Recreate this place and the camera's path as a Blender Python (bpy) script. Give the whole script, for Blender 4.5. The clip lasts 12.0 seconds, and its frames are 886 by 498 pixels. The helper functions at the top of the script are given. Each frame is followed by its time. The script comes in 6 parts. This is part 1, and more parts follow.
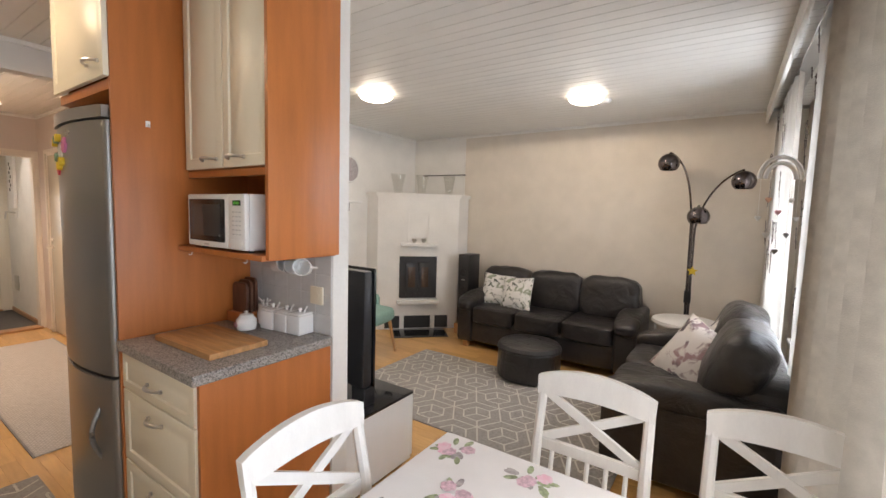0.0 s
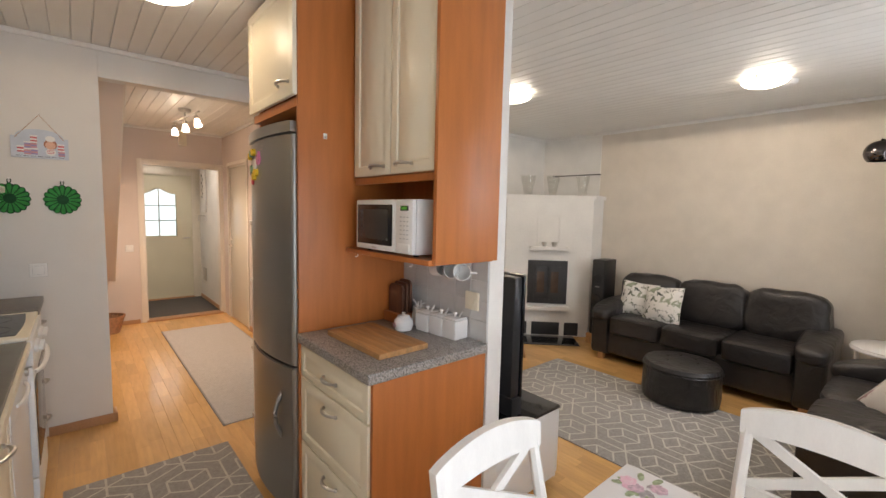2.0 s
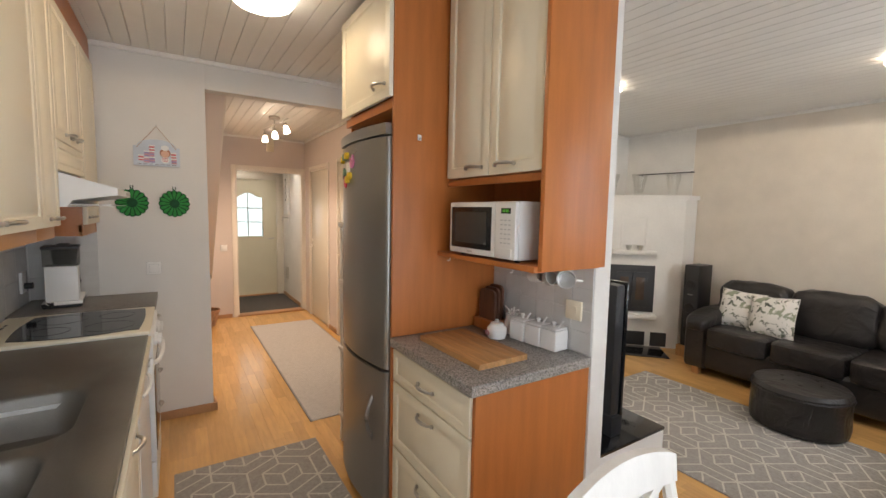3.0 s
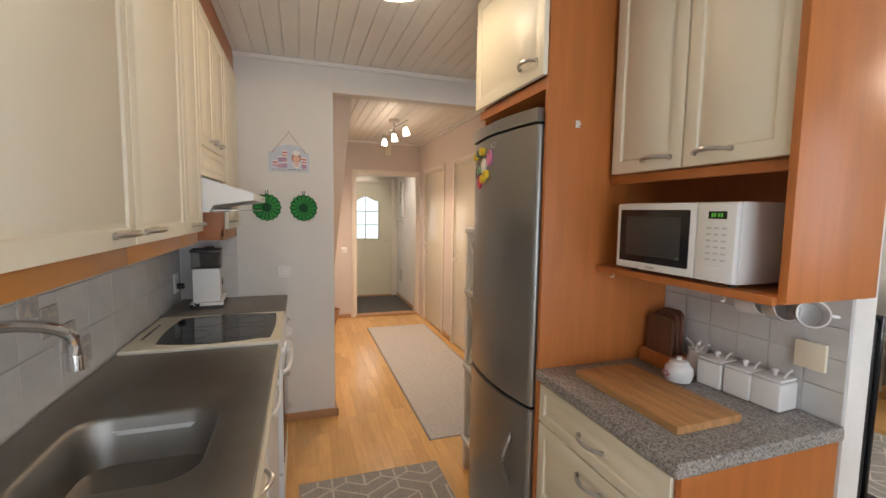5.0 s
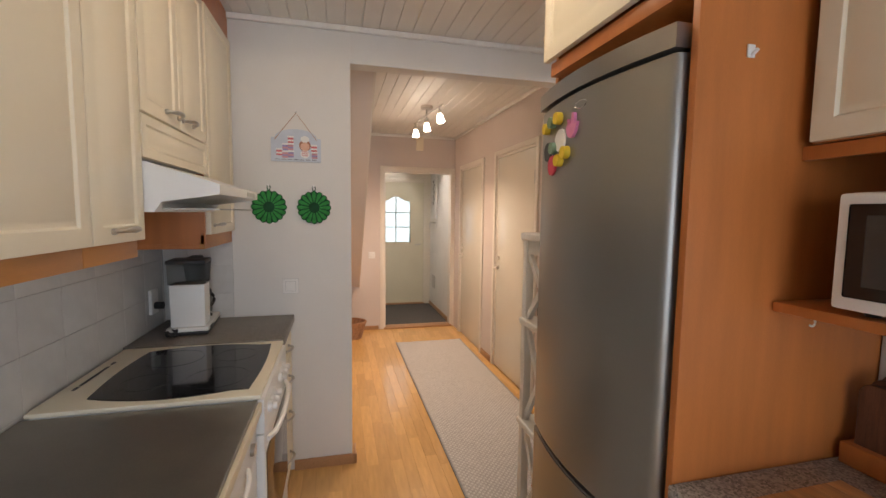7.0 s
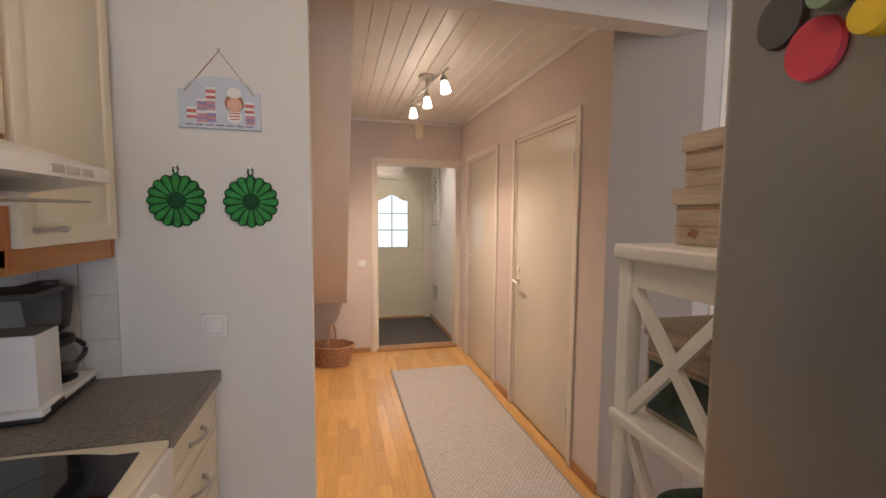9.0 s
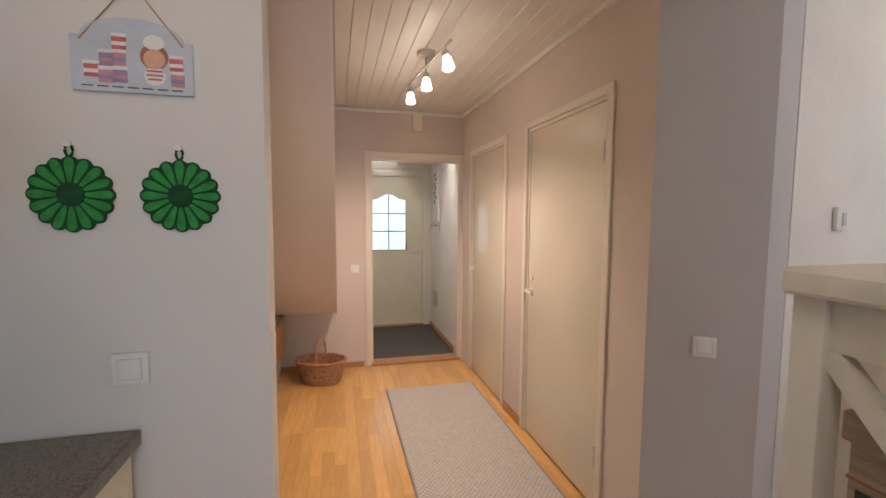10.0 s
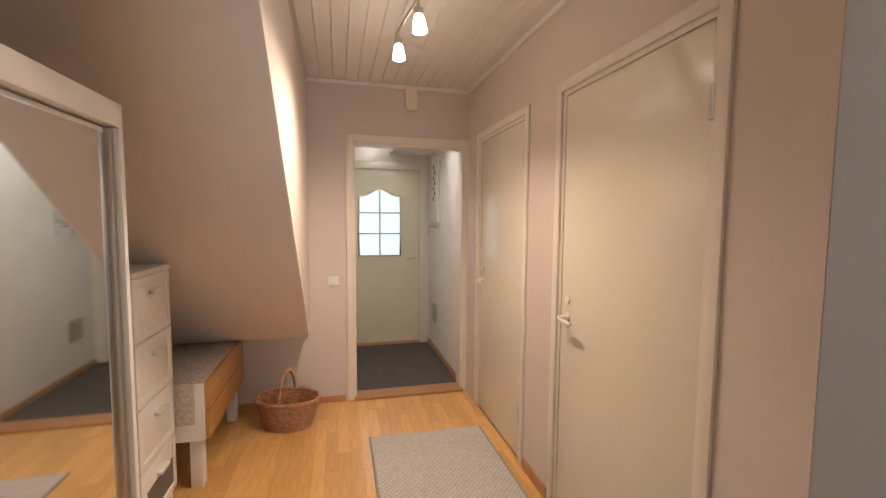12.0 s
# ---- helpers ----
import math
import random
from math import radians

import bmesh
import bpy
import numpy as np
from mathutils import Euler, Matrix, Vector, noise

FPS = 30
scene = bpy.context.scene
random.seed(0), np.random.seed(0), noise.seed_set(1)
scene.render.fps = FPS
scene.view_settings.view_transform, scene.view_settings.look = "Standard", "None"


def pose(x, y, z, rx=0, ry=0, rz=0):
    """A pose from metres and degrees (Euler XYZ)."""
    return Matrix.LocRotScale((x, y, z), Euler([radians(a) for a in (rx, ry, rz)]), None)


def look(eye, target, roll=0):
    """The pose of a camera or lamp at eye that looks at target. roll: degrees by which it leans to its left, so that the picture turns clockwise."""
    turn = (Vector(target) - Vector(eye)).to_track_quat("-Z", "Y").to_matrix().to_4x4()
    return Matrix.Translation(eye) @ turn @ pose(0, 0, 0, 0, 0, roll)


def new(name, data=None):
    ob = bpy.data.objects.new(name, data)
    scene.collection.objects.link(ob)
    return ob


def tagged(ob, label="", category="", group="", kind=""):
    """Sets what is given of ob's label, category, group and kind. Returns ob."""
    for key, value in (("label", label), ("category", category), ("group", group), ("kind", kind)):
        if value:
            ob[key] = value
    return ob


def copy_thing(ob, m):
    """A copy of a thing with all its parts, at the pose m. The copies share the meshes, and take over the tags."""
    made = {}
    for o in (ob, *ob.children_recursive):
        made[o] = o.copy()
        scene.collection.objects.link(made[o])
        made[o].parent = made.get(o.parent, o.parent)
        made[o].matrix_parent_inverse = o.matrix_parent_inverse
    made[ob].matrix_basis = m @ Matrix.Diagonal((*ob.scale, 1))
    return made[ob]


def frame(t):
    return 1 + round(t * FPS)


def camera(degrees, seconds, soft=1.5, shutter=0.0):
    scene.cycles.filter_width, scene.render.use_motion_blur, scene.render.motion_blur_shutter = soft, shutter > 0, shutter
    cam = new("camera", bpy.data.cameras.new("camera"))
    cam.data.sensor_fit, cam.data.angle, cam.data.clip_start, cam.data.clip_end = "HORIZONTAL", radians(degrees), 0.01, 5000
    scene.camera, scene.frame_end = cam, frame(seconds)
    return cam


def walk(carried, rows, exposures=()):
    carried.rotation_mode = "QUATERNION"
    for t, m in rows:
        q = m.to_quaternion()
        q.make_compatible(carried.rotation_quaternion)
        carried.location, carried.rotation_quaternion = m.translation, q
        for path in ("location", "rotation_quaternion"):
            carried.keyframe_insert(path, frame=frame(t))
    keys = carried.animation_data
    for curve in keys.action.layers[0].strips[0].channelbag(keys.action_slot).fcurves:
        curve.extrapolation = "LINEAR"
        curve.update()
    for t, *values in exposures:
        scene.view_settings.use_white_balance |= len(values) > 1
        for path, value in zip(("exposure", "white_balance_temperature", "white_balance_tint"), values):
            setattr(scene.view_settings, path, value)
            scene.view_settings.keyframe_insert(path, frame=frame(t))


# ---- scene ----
cam = camera(92.5, 12.0)
METRES, EYE, TILT, LEAN, TURN = 3.5, 1.5, 0.0, 0.0, 34.0
ROWS = [
    (0.0, 0.0, 0.0, 0.0, 0.13, -4.77, -1.55),
    (0.5, -0.0098, 0.0022, 0.0007, 3.37, -4.79, -1.51),
    (1.0, -0.0225, 0.0057, 0.0018, 6.93, -4.85, -1.47),
    (1.5, -0.0384, 0.0087, 0.0022, 10.93, -4.88, -1.41),
    (2.0, -0.0584, 0.0151, 0.0019, 15.28, -4.95, -1.32),
    (2.5, -0.0816, 0.0204, 0.003, 19.67, -5.0, -1.22),
    (3.0, -0.1048, 0.0244, 0.003, 23.78, -5.0, -1.13),
    (3.5, -0.1256, 0.0276, 0.0028, 27.31, -5.01, -1.09),
    (5.5, -0.223, 0.1025, 0.0048, 39.88, -4.93, -0.81),
    (6.0, -0.255, 0.1309, 0.0028, 41.07, -4.9, -0.78),
    (6.5, -0.2856, 0.1694, 0.0015, 41.56, -4.86, -0.74),
    (7.0, -0.3179, 0.2119, 0.002, 42.05, -4.81, -0.72),
    (9.0, -0.4924, 0.389, -0.0036, 42.05, -4.52, -0.49),
    (9.5, -0.5375, 0.4292, -0.0045, 41.99, -4.54, -0.48),
    (10.0, -0.5781, 0.477, -0.0044, 41.97, -4.47, -0.4),
    (10.5, -0.6132, 0.5235, -0.006, 41.99, -4.42, -0.43),
    (11.0, -0.6546, 0.5663, -0.0099, 42.1, -4.3, -0.46),
    (11.5, -0.6928, 0.6075, -0.0134, 42.11, -4.22, -0.43),
    (12.0, -0.731, 0.6486, -0.0101, 42.05, -4.26, -0.47),
]
walk(cam, [(t, pose(0, 0, EYE, TILT, LEAN, TURN) @ pose(METRES * x, METRES * y, METRES * z, 90 + pitch, roll, yaw)) for t, x, y, z, yaw, pitch, roll in ROWS], exposures=[(0.0, 0.23, 6700, 15), (1.2, 0.18, 6750, 15), (3.5, 0.22, 6700, 12), (6.0, 0.2, 6540, 13), (9.0, 0.06, 6450, 17), (10.0, 0.04, 6180, 15), (11.0, 0.02, 6300, 15), (12.0, 0.02, 6350, 15)])

# ---- world, lamps, exposure ----
world = bpy.data.worlds.new("sky")
scene.world = world
world.use_nodes = True
wn = world.node_tree
sky = wn.nodes.new("ShaderNodeTexSky")
sky.sky_type = 'NISHITA'
sky.sun_disc = False
sky.sun_elevation = radians(40)
sky.sun_rotation = radians(140)
sky.dust_density = 3.0
wn.links.new(sky.outputs[0], wn.nodes["Background"].inputs[0])
wn.nodes["Background"].inputs[1].default_value = 0.12
sun_data = bpy.data.lights.new("sun", 'SUN')
sun_data.energy = 1.0
sun_data.angle = radians(12)
sun_data.color = (1.0, 0.95, 0.88)
sun = new("sun", sun_data)
sun.matrix_world = look((30, -20, 40), (0, 0, 0))


def area_lamp(name, m, w, h, power, color):
    d = bpy.data.lights.new(name, 'AREA')
    d.shape, d.size, d.size_y, d.energy, d.color = 'RECTANGLE', w, h, power, color
    ob = new(name, d)
    ob.matrix_world = m
    return ob


def bulb(name, loc, power, color, r=0.05, spread=179, blend=0.03, aim=0.0):
    """The light that a shade lets out downwards."""
    d = bpy.data.lights.new(name, 'SPOT')
    d.energy, d.color, d.shadow_soft_size = power, color, r
    d.spot_size, d.spot_blend = radians(spread), blend
    ob = new(name, d)
    ob.matrix_world = pose(*loc, -aim, 0, 0)
    return ob


DAY = (0.80, 0.90, 1.0)
WARM = (1.0, 0.74, 0.45)
SOFT_WHITE = (1.0, 0.86, 0.69)
WARM_HALL = (1.0, 0.79, 0.58)
P_LIV, P_KIT, P_HALL = 33, 9, 45
# skylight in the openings of the glazed garden door and the window
# the door's lamp covers its unseen added width, to brighten the kitchen
area_lamp("glass_door_daylight", look((0.66, 0.86, 1.25), (-3, 0.86, 1.05)), 2.75, 1.7, 37, DAY)
area_lamp("window_daylight", look((0.66, 3.6, 1.35), (-3, 3.6, 1.2)), 1.5, 1.5, 48, DAY)

# ---- materials ----


def mat(name, base, rough=0.5, metal=0.0, var=0.12, scale=6.0, bump=0.05, bscale=80.0, stretch=(1, 1, 1), rand=0.0, coat=0.0,
        col2=None, mixscale=3.0, spec=0.5):
    m = bpy.data.materials.new(name)
    m.use_nodes = True
    nt = m.node_tree
    b = nt.nodes["Principled BSDF"]
    b.inputs["Metallic"].default_value = metal
    b.inputs["Coat Weight"].default_value = coat
    b.inputs["Coat Roughness"].default_value = 0.12
    b.inputs["Specular IOR Level"].default_value = spec
    tc = nt.nodes.new("ShaderNodeTexCoord")
    mp = nt.nodes.new("ShaderNodeMapping")
    mp.inputs["Scale"].default_value = stretch
    nt.links.new(tc.outputs["Object"], mp.inputs[0])
    n1 = nt.nodes.new("ShaderNodeTexNoise")
    n1.inputs["Scale"].default_value = scale
    n1.inputs["Detail"].default_value = 6
    nt.links.new(mp.outputs[0], n1.inputs[0])
    n2 = nt.nodes.new("ShaderNodeTexNoise")
    n2.inputs["Scale"].default_value = bscale
    n2.inputs["Detail"].default_value = 3
    nt.links.new(mp.outputs[0], n2.inputs[0])
    ramp = nt.nodes.new("ShaderNodeValToRGB")
    dark = col2 if col2 else tuple(c * (1 - var * 1.6) for c in base)
    ramp.color_ramp.elements[0].color = (*dark, 1)
    ramp.color_ramp.elements[1].color = (*[min(1, c * (1 + var * .5)) for c in base], 1)
    ramp.color_ramp.elements[0].position = 0.3
    ramp.color_ramp.elements[1].position = 0.68
    add = nt.nodes.new("ShaderNodeMath")
    add.operation = 'MULTIPLY_ADD'
    add.inputs[1].default_value = 0.25
    nt.links.new(n2.outputs[0], add.inputs[0])
    mul = nt.nodes.new("ShaderNodeMath")
    mul.operation = 'MULTIPLY'
    mul.inputs[1].default_value = 0.75
    nt.links.new(n1.outputs[0], mul.inputs[0])
    nt.links.new(mul.outputs[0], add.inputs[2])
    nt.links.new(add.outputs[0], ramp.inputs[0])
    col = ramp.outputs[0]
    if rand:
        oi = nt.nodes.new("ShaderNodeObjectInfo")
        hsv = nt.nodes.new("ShaderNodeHueSaturation")
        mr = nt.nodes.new("ShaderNodeMapRange")
        mr.inputs["To Min"].default_value = 1 - rand
        mr.inputs["To Max"].default_value = 1 + rand
        nt.links.new(oi.outputs["Random"], mr.inputs[0])
        nt.links.new(mr.outputs[0], hsv.inputs["Value"])
        nt.links.new(col, hsv.inputs["Color"])
        col = hsv.outputs[0]
    nt.links.new(col, b.inputs["Base Color"])
    rr = nt.nodes.new("ShaderNodeMapRange")
    rr.inputs["To Min"].default_value = max(0.02, rough - 0.03)
    rr.inputs["To Max"].default_value = min(1, rough + 0.05)
    nt.links.new(n1.outputs[0], rr.inputs[0])
    nt.links.new(rr.outputs[0], b.inputs["Roughness"])
    if bump:
        bp = nt.nodes.new("ShaderNodeBump")
        bp.inputs["Strength"].default_value = bump
        bp.inputs["Distance"].default_value = 0.004
        nt.links.new(n2.outputs[0], bp.inputs["Height"])
        nt.links.new(bp.outputs[0], b.inputs["Normal"])
    return m


def island_variation(m, amount):
    """Lets the joined pieces of one mesh differ a little in brightness."""
    nt = m.node_tree
    b = nt.nodes["Principled BSDF"]
    src = b.inputs["Base Color"].links[0].from_socket
    g = nt.nodes.new("ShaderNodeNewGeometry")
    hsv = nt.nodes.new("ShaderNodeHueSaturation")
    mr = nt.nodes.new("ShaderNodeMapRange")
    mr.inputs["To Min"].default_value = 1 - amount
    mr.inputs["To Max"].default_value = 1 + amount
    nt.links.new(g.outputs["Random Per Island"], mr.inputs[0])
    nt.links.new(mr.outputs[0], hsv.inputs["Value"])
    nt.links.new(src, hsv.inputs["Color"])
    nt.links.new(hsv.outputs[0], b.inputs["Base Color"])
    return m


def glass_mat(name, tint=(1, 1, 1), rough=0.0):
    m = bpy.data.materials.new(name)
    m.use_nodes = True
    b = m.node_tree.nodes["Principled BSDF"]
    b.inputs["Base Color"].default_value = (*tint, 1)
    b.inputs["Transmission Weight"].default_value = 1
    b.inputs["Roughness"].default_value = rough
    b.inputs["IOR"].default_value = 1.45
    return m


def glow_mat(name, color, strength):
    m = bpy.data.materials.new(name)
    m.use_nodes = True
    b = m.node_tree.nodes["Principled BSDF"]
    b.inputs["Base Color"].default_value = (0.9, 0.9, 0.88, 1)
    b.inputs["Roughness"].default_value = 0.25
    b.inputs["Emission Color"].default_value = (*color, 1)
    b.inputs["Emission Strength"].default_value = strength
    return m


def granite(name, light, dark, scale):
    m = mat(name, light, 0.35, bump=0.02)
    nt = m.node_tree
    b = nt.nodes["Principled BSDF"]
    v = nt.nodes.new("ShaderNodeTexVoronoi")
    v.inputs["Scale"].default_value = scale
    tc = nt.nodes.new("ShaderNodeTexCoord")
    nt.links.new(tc.outputs["Object"], v.inputs[0])
    sep = nt.nodes.new("ShaderNodeSeparateColor")
    nt.links.new(v.outputs["Color"], sep.inputs[0])
    r = nt.nodes.new("ShaderNodeValToRGB")
    r.color_ramp.elements[0].color = (*dark, 1)
    r.color_ramp.elements[1].color = (*light, 1)
    e = r.color_ramp.elements.new(0.45)
    e.color = (*[(a + c) / 2 for a, c in zip(light, dark)], 1)
    nt.links.new(sep.outputs[0], r.inputs[0])
    nt.links.new(r.outputs[0], b.inputs["Base Color"])
    return m


WALL_KIT = mat("off_white_wallpaper", (0.72, 0.70, 0.67), 0.85, var=0.03, scale=3, bump=0.12, bscale=140)
WALL_HALL = mat("warm_grey_hall_paint", (0.64, 0.56, 0.515), 0.8, var=0.03, scale=2, bump=0.1, bscale=120)
WALL_LIV = mat("beige_wallpaper", (0.70, 0.635, 0.55), 0.85, var=0.05, scale=5, bump=0.15, bscale=90)
WALL_WHITE = mat("white_plaster", (0.78, 0.76, 0.72), 0.85, var=0.05, scale=4, bump=0.35, bscale=45)
# one even grey, darker than the walls on either side
WALL_PATCH = mat("plain_grey_wall", (0.53, 0.52, 0.52), 0.85, var=0.03, scale=3, bump=0.1, bscale=140)
CEIL = island_variation(mat("white_painted_boards", (0.76, 0.74, 0.70), 0.32, var=0.03, scale=5, bump=0.03, bscale=60), 0.02)
SOFFIT = mat("soffit_paint", (0.75, 0.665, 0.60), 0.75, var=0.03, scale=2, bump=0.08, bscale=120)
TRIM = mat("cream_painted_trim", (0.76, 0.70, 0.62), 0.4, var=0.03, bump=0.03)
DOORP = mat("cream_painted_door", (0.735, 0.685, 0.585), 0.19, var=0.02, scale=3, bump=0.03, bscale=40)
OAK = mat("oak_parquet", (0.71, 0.405, 0.145), 0.22, var=0.10, scale=5, bump=0.02, bscale=60, stretch=(1.2, 9, 4), rand=0.12, coat=0.4)
OAK_FAR = island_variation(mat("oak_parquet_joined", (0.71, 0.405, 0.145), 0.22, var=0.10, scale=5, bump=0.02, bscale=60, stretch=(1.2, 9, 4), coat=0.4), 0.12)
JOINT = mat("parquet_joint", (0.55, 0.31, 0.115), 0.5)
OAK_TRIM = mat("oak_baseboard", (0.46, 0.24, 0.11), 0.4, var=0.15, scale=6, stretch=(2, 20, 20))
CHERRY = mat("cherry_laminate", (0.50, 0.165, 0.042), 0.34, var=0.14, scale=3.5, bump=0.02, bscale=120, stretch=(6, 6, 0.7))
CREAM = mat("cream_cabinet_foil", (0.82, 0.745, 0.585), 0.36, var=0.02, scale=3, bump=0.02, bscale=50)
WHITE = mat("white_lacquer", (0.80, 0.79, 0.77), 0.3, var=0.02, bump=0.02)
WHITE_WOOD = mat("white_painted_wood", (0.80, 0.78, 0.74), 0.38, var=0.04, scale=10, bump=0.04, stretch=(3, 3, 1))
STEEL = mat("brushed_steel", (0.44, 0.42, 0.39), 0.34, metal=1.0, var=0.06, scale=3, bump=0.02, bscale=200, stretch=(30, 30, 1))
STEEL_FRIDGE = mat("fridge_steel_paint", (0.31, 0.30, 0.285), 0.33, metal=0.85, var=0.03, scale=2, bump=0.015, bscale=200)
STEEL_DARK = mat("sink_steel", (0.35, 0.335, 0.31), 0.42, metal=1.0, var=0.10, scale=5, bump=0.02, bscale=250)
CHROME = mat("chrome", (0.75, 0.75, 0.75), 0.1, metal=1.0, var=0.02, bump=0)
NICKEL = mat("satin_nickel", (0.55, 0.53, 0.50), 0.3, metal=1.0, var=0.04, bump=0)
SMOKED = mat("smoked_chrome", (0.16, 0.14, 0.14), 0.08, metal=1.0, var=0.02, bump=0)
BLACK = mat("black_plastic", (0.018, 0.018, 0.02), 0.4, var=0.1, bump=0.02)
BLACKGLASS = mat("black_ceramic_glass", (0.01, 0.01, 0.012), 0.06, var=0.02, bump=0, spec=0.6)
SCREEN = mat("tv_screen", (0.01, 0.01, 0.012), 0.18, var=0.02, bump=0)
MWMESH = mat("microwave_mesh", (0.05, 0.048, 0.046), 0.25, var=0.1, bump=0)
IRON = mat("cast_iron", (0.03, 0.03, 0.032), 0.55, var=0.2, bump=0.2)
LEATHER = mat("black_leather", (0.026, 0.023, 0.023), 0.32, var=0.25, scale=9, bump=0.35, bscale=150)
nt = LEATHER.node_tree
fold = nt.nodes.new("ShaderNodeTexNoise")          # soft creases of worn leather
fold.inputs["Scale"].default_value, fold.inputs["Detail"].default_value, fold.inputs["Distortion"].default_value = 7, 3, 1.6
nt.links.new(nt.nodes["Mapping"].outputs[0], fold.inputs[0])
crease = nt.nodes.new("ShaderNodeBump")
crease.inputs["Strength"].default_value, crease.inputs["Distance"].default_value = 0.45, 0.03
nt.links.new(fold.outputs[0], crease.inputs["Height"])
nt.links.new(crease.outputs[0], nt.nodes["Bump"].inputs["Normal"])
TILE = mat("grey_white_wall_tile", (0.63, 0.62, 0.60), 0.22, var=0.07, scale=7, bump=0.06, bscale=25, rand=0.03)
TILE_DECO = mat("picture_tile", (0.50, 0.44, 0.36), 0.22, var=0.5, scale=38, bump=0.02, col2=(0.32, 0.33, 0.35))
GROUT = mat("grout", (0.60, 0.59, 0.57), 0.9)
GRANITE = granite("granite_laminate", (0.44, 0.41, 0.38), (0.10, 0.09, 0.085), 220)
GRANITE_D = granite("brown_grey_laminate", (0.27, 0.235, 0.20), (0.10, 0.085, 0.07), 300)
BOARD = mat("oak_cutting_board", (0.54, 0.28, 0.11), 0.45, var=0.25, scale=5, stretch=(1.5, 14, 6), bump=0.05)
WALNUT = mat("dark_wood_board", (0.14, 0.055, 0.028), 0.5, var=0.4, scale=5, stretch=(14, 6, 1.5), bump=0.05)
CERAMIC = mat("white_ceramic", (0.82, 0.81, 0.79), 0.15, var=0.02, bump=0)
GREENF = mat("green_felt", (0.04, 0.30, 0.07), 0.95, var=0.25, scale=30, bump=0.5, bscale=260)
GREEND = mat("dark_green_felt", (0.012, 0.075, 0.03), 0.95, var=0.25, scale=30, bump=0.5, bscale=260)
RUGG = mat("grey_woven_rug", (0.385, 0.36, 0.335), 0.95, var=0.18, scale=60, bump=0.6, bscale=320)
RUGL = mat("cream_rug_line", (0.66, 0.63, 0.57), 0.95, var=0.1, scale=60, bump=0.5, bscale=320)
RUNNER = mat("taupe_woven_runner", (0.48, 0.445, 0.42), 0.95, var=0.12, scale=40, bump=0.5, bscale=260)
KNOT = mat("pale_taupe_yarn", (0.62, 0.58, 0.56), 0.95, var=0.1, scale=40, bump=0.5, bscale=260)
MAT_DARK = mat("charcoal_doormat", (0.105, 0.095, 0.088), 0.95, var=0.25, scale=40, bump=0.8, bscale=260)
CLOTH = mat("white_tablecloth", (0.80, 0.78, 0.77), 0.85, var=0.03, scale=12, bump=0.1, bscale=300)
ROSE = mat("rose_print", (0.66, 0.36, 0.46), 0.85, var=0.4, scale=90, col2=(0.82, 0.66, 0.70), bump=0.05)
ROSE_PALE = mat("pale_rose_print", (0.74, 0.52, 0.60), 0.85, var=0.3, scale=90, bump=0.05)
LEAFP = mat("leaf_print", (0.40, 0.46, 0.28), 0.85, var=0.4, scale=60, bump=0.05)
TWIGP = mat("grey_leaf_print", (0.46, 0.42, 0.42), 0.85, var=0.3, scale=60, bump=0.05)
CUSH = mat("printed_cushion", (0.76, 0.74, 0.70), 0.9, var=0.06, scale=8, bump=0.2, bscale=250)
def print_over(m, scale, low, high, ink, ink2):
    """A soft watercolour print on the cloth."""
    nt = m.node_tree
    b = nt.nodes["Principled BSDF"]
    src = b.inputs["Base Color"].links[0].from_socket
    tc = nt.nodes.new("ShaderNodeTexCoord")
    n = nt.nodes.new("ShaderNodeTexNoise")
    n.inputs["Scale"].default_value, n.inputs["Detail"].default_value = scale, 8
    n.inputs["Distortion"].default_value = 0.8
    nt.links.new(tc.outputs["Object"], n.inputs[0])
    r = nt.nodes.new("ShaderNodeMapRange")
    r.inputs["From Min"].default_value, r.inputs["From Max"].default_value = low, high
    nt.links.new(n.outputs[0], r.inputs[0])
    n2 = nt.nodes.new("ShaderNodeTexNoise")
    n2.inputs["Scale"].default_value = scale * .5
    nt.links.new(tc.outputs["Object"], n2.inputs[0])
    inks = nt.nodes.new("ShaderNodeValToRGB")
    inks.color_ramp.elements[0].color, inks.color_ramp.elements[1].color = (*ink, 1), (*ink2, 1)
    inks.color_ramp.elements[0].position, inks.color_ramp.elements[1].position = .4, .6
    nt.links.new(n2.outputs[0], inks.inputs[0])
    mx = nt.nodes.new("ShaderNodeMix")
    mx.data_type = 'RGBA'
    nt.links.new(r.outputs[0], mx.inputs[0])
    nt.links.new(src, mx.inputs[6])
    nt.links.new(inks.outputs[0], mx.inputs[7])
    nt.links.new(mx.outputs[2], b.inputs["Base Color"])
    return m


CUSH_TREE = print_over(mat("tree_print_cloth", (0.76, 0.74, 0.70), 0.9, var=0.05, scale=8, bump=0.2, bscale=250), 19, .52, .58, (.06, .07, .06), (.30, .33, .24))
CUSH_LAND = print_over(mat("landscape_print_cloth", (0.76, 0.72, 0.69), 0.9, var=0.05, scale=8, bump=0.2, bscale=250), 9, .49, .56, (.08, .08, .10), (.40, .26, .27))
MINT = mat("mint_fabric", (0.22, 0.36, 0.31), 0.9, var=0.1, scale=40, bump=0.3, bscale=250)
GREYF = mat("grey_fabric", (0.30, 0.29, 0.28), 0.95, var=0.15, scale=40, bump=0.4, bscale=250)
PINE = mat("oiled_pine", (0.50, 0.26, 0.10), 0.45, var=0.2, scale=5, stretch=(14, 3, 3))
